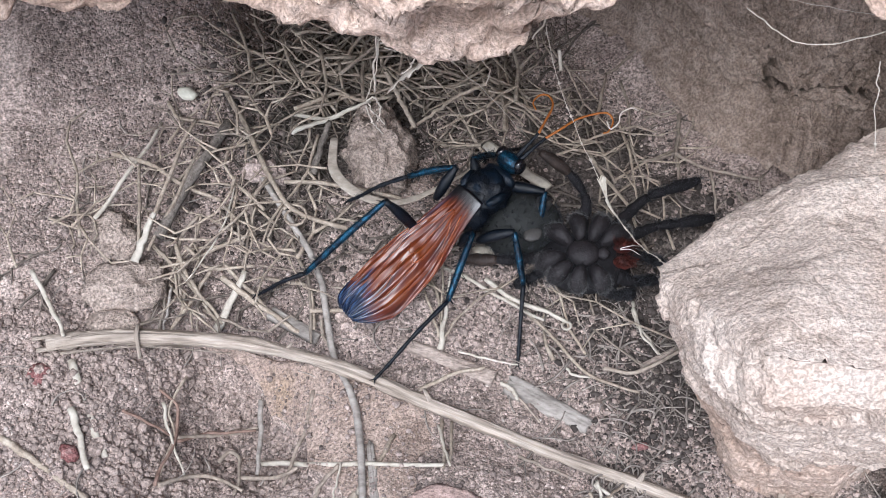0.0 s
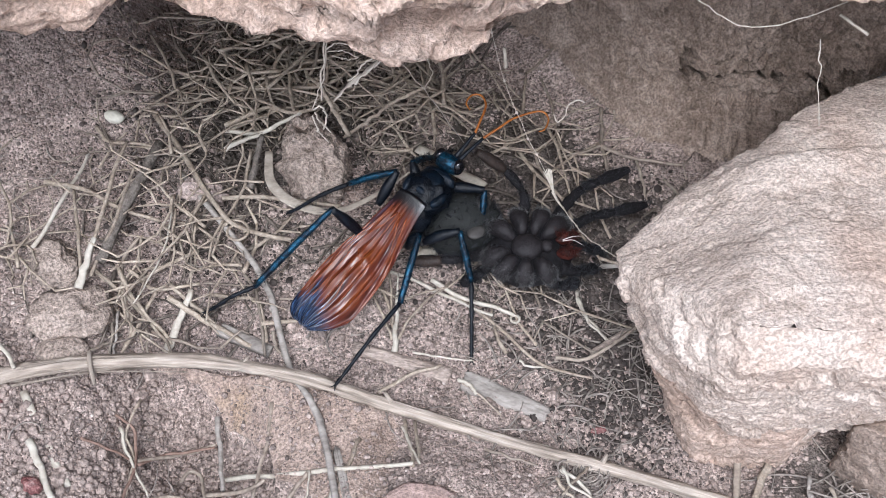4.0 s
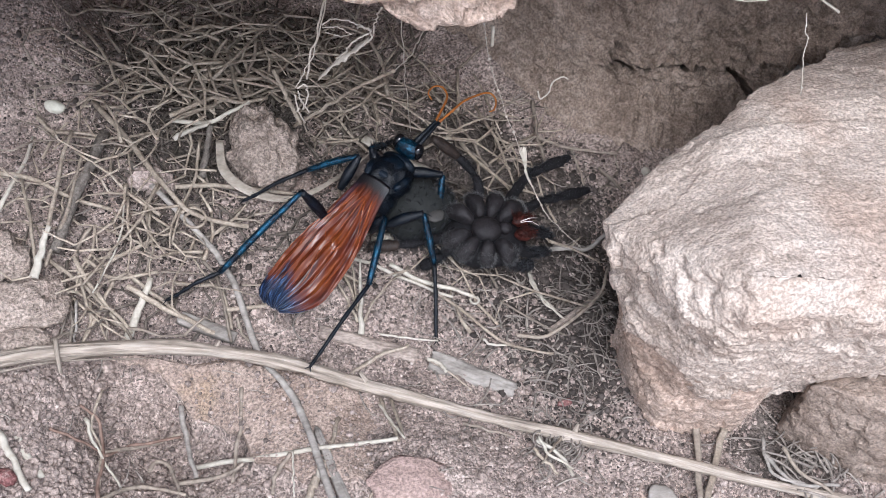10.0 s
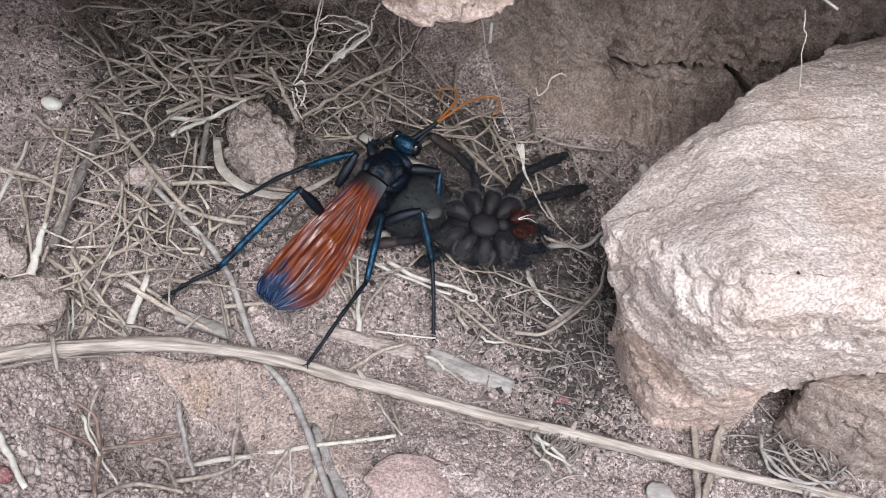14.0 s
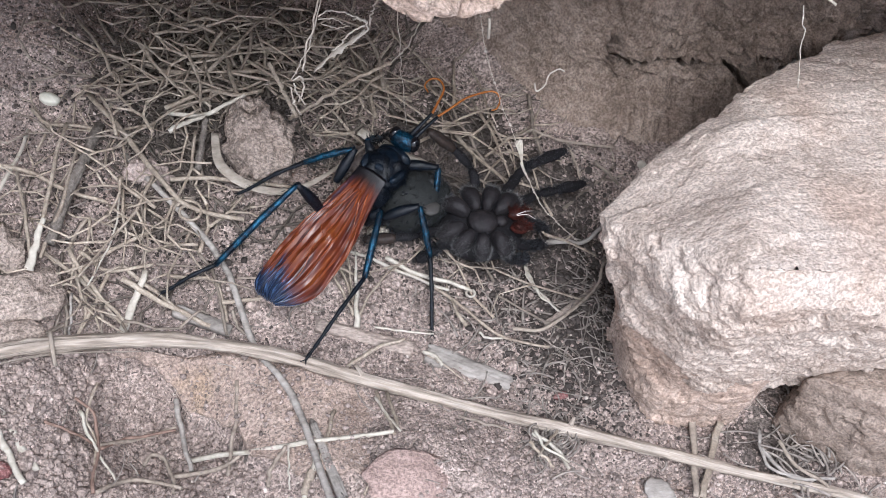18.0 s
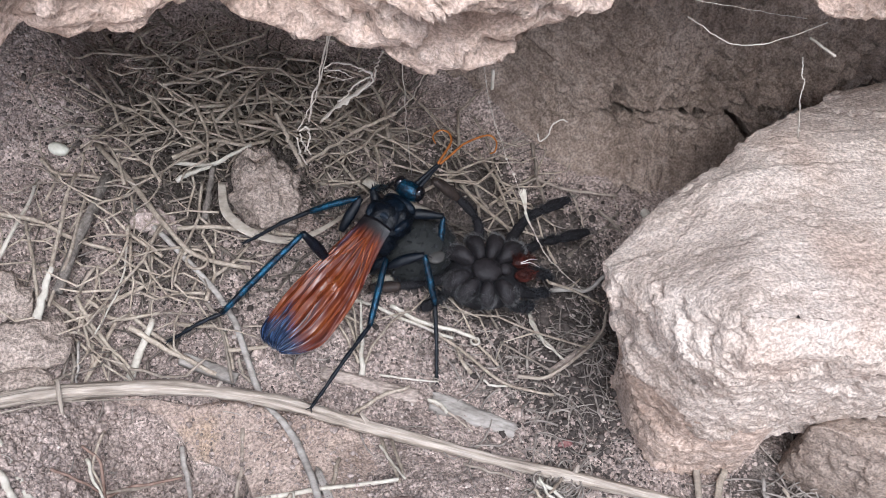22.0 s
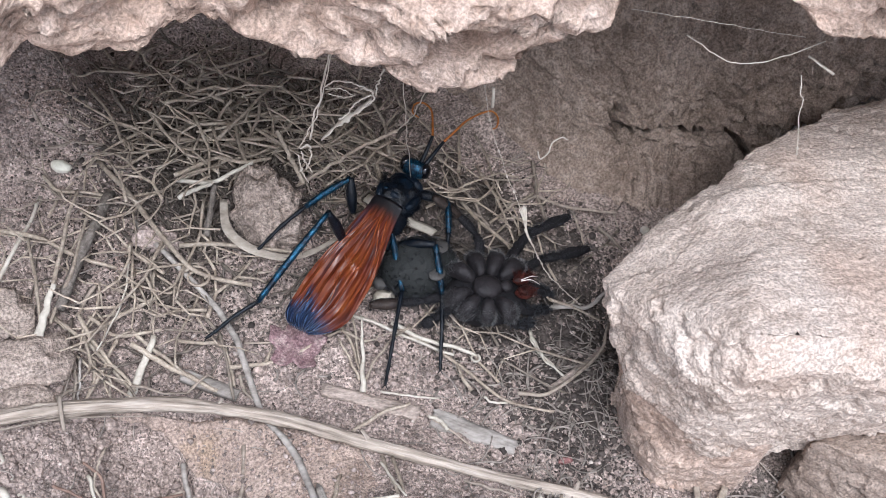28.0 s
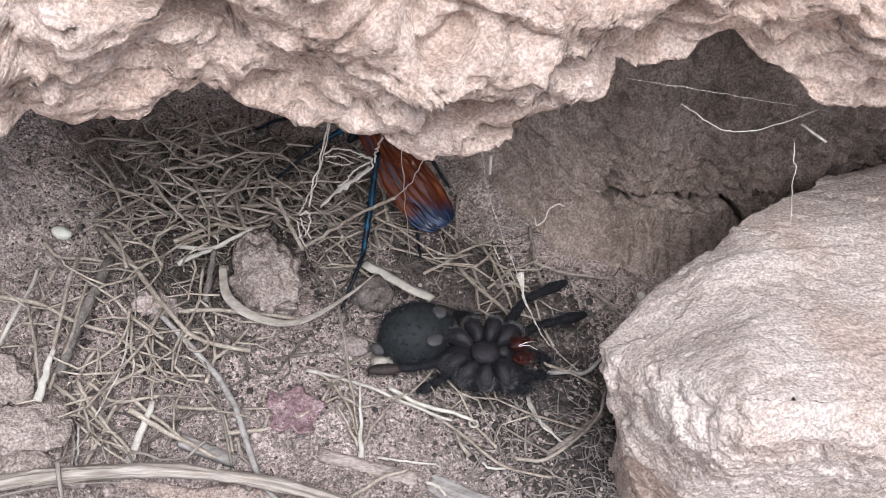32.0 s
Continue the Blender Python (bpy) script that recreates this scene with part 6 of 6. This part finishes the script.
def grains(name, spots, mat, label, category):
    """Angular crumbs in one mesh: spots are (x, y, z, size) in mm."""
    g = (1 + 5**0.5) / 2
    ico = np.array([(-1, g, 0), (1, g, 0), (-1, -g, 0), (1, -g, 0), (0, -1, g), (0, 1, g), (0, -1, -g), (0, 1, -g), (g, 0, -1), (g, 0, 1), (-g, 0, -1), (-g, 0, 1)]) / 1.9
    tri = np.array([(0, 11, 5), (0, 5, 1), (0, 1, 7), (0, 7, 10), (0, 10, 11), (1, 5, 9), (5, 11, 4), (11, 10, 2), (10, 7, 6), (7, 1, 8), (3, 9, 4), (3, 4, 2), (3, 2, 6), (3, 6, 8), (3, 8, 9), (4, 9, 5), (2, 4, 11), (6, 2, 10), (8, 6, 7), (9, 8, 1)])
    s = np.array(spots)
    gen = np.random.default_rng(4)
    v = ico[None] * gen.uniform(0.65, 1.2, (len(s), 12, 1)) * gen.uniform(0.7, 1.3, (len(s), 1, 3))
    w = gen.uniform(0, 6.3, len(s))
    c, n = np.cos(w)[:, None], np.sin(w)[:, None]
    v = np.stack([c * v[..., 0] - n * v[..., 1], n * v[..., 0] + c * v[..., 1], v[..., 2] * 0.8], -1)
    v = (v * s[:, None, 3:] + s[:, None, :3]) * MM
    f = tri[None] + 12 * np.arange(len(s))[:, None, None]
    me = bpy.data.meshes.new(name)
    me.vertices.add(len(s) * 12)
    me.vertices.foreach_set("co", v.ravel())
    me.loops.add(len(s) * 60)
    me.loops.foreach_set("vertex_index", f.ravel())
    me.polygons.add(len(s) * 20)
    me.polygons.foreach_set("loop_start", np.arange(0, len(s) * 60, 3))
    me.update(calc_edges=True)
    me.validate()
    me.materials.append(mat)
    return tagged(new(name, me), label, category, kind="stuff")


def crumb_shapes():
    """A few angular lumps of soil to share between all loose crumbs."""
    out = []
    for k in range(7):
        bm = bmesh.new()
        blob(bm, (0, 0, 0), (1, 0.75 + 0.05 * k, 0.72), 0, 0.4, 0.7, 60 + 3 * k, 2, squash=0.85)
        me = bpy.data.meshes.new("crumb")
        bm.to_mesh(me)
        bm.free()
        me.materials.append(CRUMB)
        out.append(me)
    return out


shapes = crumb_shapes()
made = 0
while made < 230:
    if rng.random() < 0.72:
        x, y = rng.gauss(-72, 13), rng.gauss(-50, 13)
    else:
        x, y = rng.uniform(-105, 60), rng.uniform(-80, -22)
    if (-64 < x < -20 and crust_edge(x) < y < -30) or (x > 18 and y > -52) or x < -112 or y < -86:
        continue
    if noise.noise(Vector((x / 9, y / 9, 90))) < -0.05 and rng.random() < 0.8:
        continue
    size = min(1.9, 0.52 * math.exp(abs(rng.gauss(0, 0.45))))
    ob = new("soil_crumb", rng.choice(shapes))
    ob.matrix_basis = pose(x * MM, y * MM, (ground_z(x, y) + 0.35 * size) * MM, rng.uniform(-20, 20), rng.uniform(-20, 20), rng.uniform(0, 360)) @ Matrix.Diagonal((size, size, size, 1))
    tagged(ob, "small rounded crumb of dry pinkish soil", "soil crumb", "loose crumbs on the soil")
    made += 1


spots = []
while len(spots) < 5200:
    x, y = (rng.gauss(-70, 16), rng.gauss(-52, 16)) if rng.random() < 0.7 else (rng.uniform(-110, 70), rng.uniform(-86, -20))
    if (-64 < x < -20 and crust_edge(x) < y < -30) or noise.noise(Vector((x / 8, y / 8, 91))) < rng.uniform(-0.35, 0.25):
        continue
    r = min(1.1, 0.34 * math.exp(abs(rng.gauss(0, 0.45))))
    spots.append((x, y, ground_z(x, y) + 0.3 * r, r))
grains("small_clods", spots, CRUMB, "small angular crumbs and clods of dry soil", "soil crumbs")


spots = []
while len(spots) < 110000:
    x, y = rng.uniform(-110, 92), rng.uniform(-86, 56)
    crust = -64 < x < -22 and crust_edge(x) < y < -32 - 0.25 * max(0, x + 44)
    if y > bank_foot(x) or (crust and rng.random() < 0.75):
        continue
    if rng.random() > 0.55 + 0.9 * fbm(x / 14, y / 14, 51):
        continue
    r = min(0.75, 0.125 * math.exp(abs(rng.gauss(0, 0.62))))
    spots.append((x, y, (bowl(x, y) + 1.7 if crust else ground_z(x, y)) + 0.25 * r, r))
grains("soil_grit", spots, GRIT, "loose sandy grit and crumbs on the soil", "grit")


# Humus crumbs; the clusters beside the boulder and under the litter paint shade.
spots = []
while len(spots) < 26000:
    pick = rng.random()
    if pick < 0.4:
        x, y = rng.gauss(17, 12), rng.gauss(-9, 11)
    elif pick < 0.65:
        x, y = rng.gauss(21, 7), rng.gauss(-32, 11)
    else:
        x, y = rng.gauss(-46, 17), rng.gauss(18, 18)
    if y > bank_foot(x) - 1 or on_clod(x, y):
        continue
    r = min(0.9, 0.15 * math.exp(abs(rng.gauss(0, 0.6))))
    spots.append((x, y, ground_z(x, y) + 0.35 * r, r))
grains("dark_crumbs", spots, HUMUS_SHADE, "dark grey-brown crumbs on the soil, part humus, part painted shade", "grit")
spots = []
while len(spots) < 6000:
    x, y = rng.uniform(-110, 92), rng.uniform(-86, 56)
    if y > bank_foot(x):
        continue
    r = min(0.7, 0.12 * math.exp(abs(rng.gauss(0, 0.5))))
    spots.append((x, y, ground_z(x, y) + 0.5 * r, r))
grains("pale_grit", spots, QUARTZ, "scattered pale quartz grains on the soil", "grit")


# ---- what moves ----
def motions():
    def stand(x, y, turn, z=0.0, nod=0.0, lean=0.0):
        return pose(x * MM, y * MM, z * MM, lean, nod, turn)

    rest = stand(WASP_AT.x, WASP_AT.y, WASP_TURN)
    path = [(0, rest), (25.6, rest), (26.6, stand(-15.1, -3.6, 54)), (27.5, stand(-15.0, -0.6, 57)), (28.0, stand(-12.0, 3.8, 56.5)), (28.3, stand(-9.3, 7.6, 60, 1)), (28.5, stand(-5.4, 12.4, 63, 2)), (29.0, stand(4.6, 25.0, 68, 3)), (29.5, stand(-1.0, 34.5, 82, 3)), (30.0, stand(-4.4, 40.0, 98, 3)), (30.5, stand(-4.0, 39.8, 99, 3)), (31.0, stand(-2.2, 39.4, 92, 3)), (31.5, stand(-10.6, 44.0, 117, 3)), (32.0, stand(-15.8, 46.8, 128, 3))]
    walk(wasp, path)

    def between(rows, t):
        for (a, p), (b, q) in zip(rows, rows[1:]):
            if a <= t <= b:
                return p.lerp(q, (t - a) / (b - a))
    # feelers stir all the time: degrees off their rest, over seconds
    stir = (((0, 12), (0.5, 14), (2, 8), (3.5, 12), (6, 18), (7, 25), (8, 23), (9, 38), (10, 6), (11, -6), (12, -12), (13, -34), (14, -9), (17, -3), (18, 5), (19, -2), (20.5, 1), (22, 1), (24, 4), (25.5, -2), (26.5, 18), (28, 24), (29, 30), (32, 20)),
            ((0, 1), (0.5, 2), (2, 3), (3.5, -2), (6, -8), (7, -6), (8, -9), (9, 16), (10, 4), (11, -12), (12, -9), (13, -30), (14, -3), (17, -6), (18, -5), (19, -1), (20.5, 4), (22, 3), (24, 7), (25.5, -15), (26.5, 10), (28, 0), (29, -12), (32, 0)))
    for k, f in enumerate(feelers):
        at = f.location.copy()
        rows = []
        for i in range(161):
            t = i * 0.2
            a = next(p + (q - p) * step01(t, s, e) for (s, p), (e, q) in zip(stir[k], stir[k][1:]) if s <= t <= e)
            a += 2.5 * math.sin(t * 7.1 + 2.2 * k) * math.sin(t * math.pi) ** 2
            rows.append((t, Matrix.Translation(at) @ pose(0, 0, 0, 1.5 * math.sin(t * 3.3 + k), 2 * math.sin(t * 2.6 + 1.7 * k), a)))
        walk(f, rows)
    # the spider's leg that the wasp held drops when it leaves
    at = Matrix.Translation(held_leg.location.copy())
    down = Vector((11.6, 8.6, 0)).normalized()
    fall = [(t, at @ Matrix.Rotation(radians(a), 4, down)) for t, a in ((28.3, 0), (28.7, -22), (29.1, -44), (29.5, -52))]
    walk(held_leg, [(0, at), *fall, (32, fall[-1][1])])
    # each foot stands still on the ground or swings to its next stand; hip and knee follow
    def tread(limb, *plan):
        leg, shin, (hip, knee, ankle, toe) = limb
        stands = [(0, None), *plan]
        upper, lower = [], []
        for t in (0.0, 25.0, *(25.2 + 0.2 * i for i in range(35))):
            t = min(t, 32.0)
            body = between(path, t)
            foot = rest @ toe
            for (a, p), (b, q) in zip(stands, stands[1:]):
                if a <= t <= b:
                    f = step01(t, a, b)
                    here = rest @ toe
                    p, q = (here if v is None else mm(*v) for v in (p, q))
                    foot = p.lerp(q, f) + mm(0, 0, 3 * math.sin(math.pi * f) * min(1, (q - p).length / 0.008))
            want = body.inverted() @ foot - hip
            up, down = (knee - hip).length, (toe - knee).length
            d = min(max(want.length, abs(up - down) + 0.0004), up + down - 0.0002)
            along = want.normalized()
            x = (up * up - down * down + d * d) / (2 * d)
            hint = (knee - hip) + (Vector() if t <= 25 else mm(0, 0, 3))
            out = (hint - hint.dot(along) * along).normalized()
            bend = hip + along * x + out * math.sqrt(max(0, up * up - x * x))
            reach = hip + along * d
            upper.append((t, Matrix.Translation(hip) @ (knee - hip).rotation_difference(bend - hip).to_matrix().to_4x4()))
            lower.append((t, Matrix.Translation(bend) @ (toe - knee).rotation_difference(reach - bend).to_matrix().to_4x4()))
        walk(leg, upper)
        walk(shin, lower)

    tread(limbs[0], (27.4, None), (27.8, (-12, 16, 5)), (28.4, (-8, 24, 4)), (28.8, (-6, 32, 8)), (29.2, (-8, 44, 8)), (29.8, (-14, 52, 8)), (31.0, (-18, 52, 8)), (31.6, (-30, 50, 8)), (32, (-36, 50, 8)))
    tread(limbs[1], (26.2, None), (26.6, (-41, -1, 3)), (27.9, (-41, -1, 3)), (28.3, (-34.7, -2.5, 2)), (28.6, (-28, 2, 3)), (29.0, (-16, 22, 8)), (29.4, (-17, 38, 12)), (30.4, (-19, 36, 8)), (30.8, (-27, 38, 10)), (31.2, (-30, 38, 8)), (32, (-33, 36, 6)))
    tread(limbs[2], (25.9, None), (26.4, (-51, -21, 1)), (27.9, (-51, -21, 1)), (28.3, (-38, -11, 2)), (28.6, (-31, -8, 2)), (28.9, (-34, -13.6, 2)), (30.5, (-33.5, -14.5, 2)), (30.9, (-21, 2, 4)), (32, (-21, 2.6, 4)))
    tread(limbs[3], (27.8, None), (28.2, (0, -1, 8)), (28.7, (8, 12, 7)), (29.2, (14, 30, 5)), (29.8, (12, 46, 8)), (31, (10, 50, 8)), (32, (2, 58, 8)))
    tread(limbs[4], (26.6, None), (27.0, (-4.7, -26.6, 1)), (28.4, (-4.7, -26.6, 1)), (28.8, (12, -6, 10)), (29.6, (14.5, -3, 11)), (30.0, (10, 22, 6)), (31.0, (11, 20, 6)), (31.5, (8, 30, 6)), (32, (6, 36, 6)))
    tread(limbs[5], (26.2, None), (26.7, (-20, -32, 2)), (27.7, (-20, -32, 2)), (28.1, (-15, -26.3, 1)), (28.5, (-15, -26.3, 1)), (28.9, (-1.3, -9.7, 12)), (29.3, (2, 6, 6)), (31.0, (-1.4, 3, 5)), (31.4, (0, 10, 5)), (32, (-3, 16, 5)))


motions()
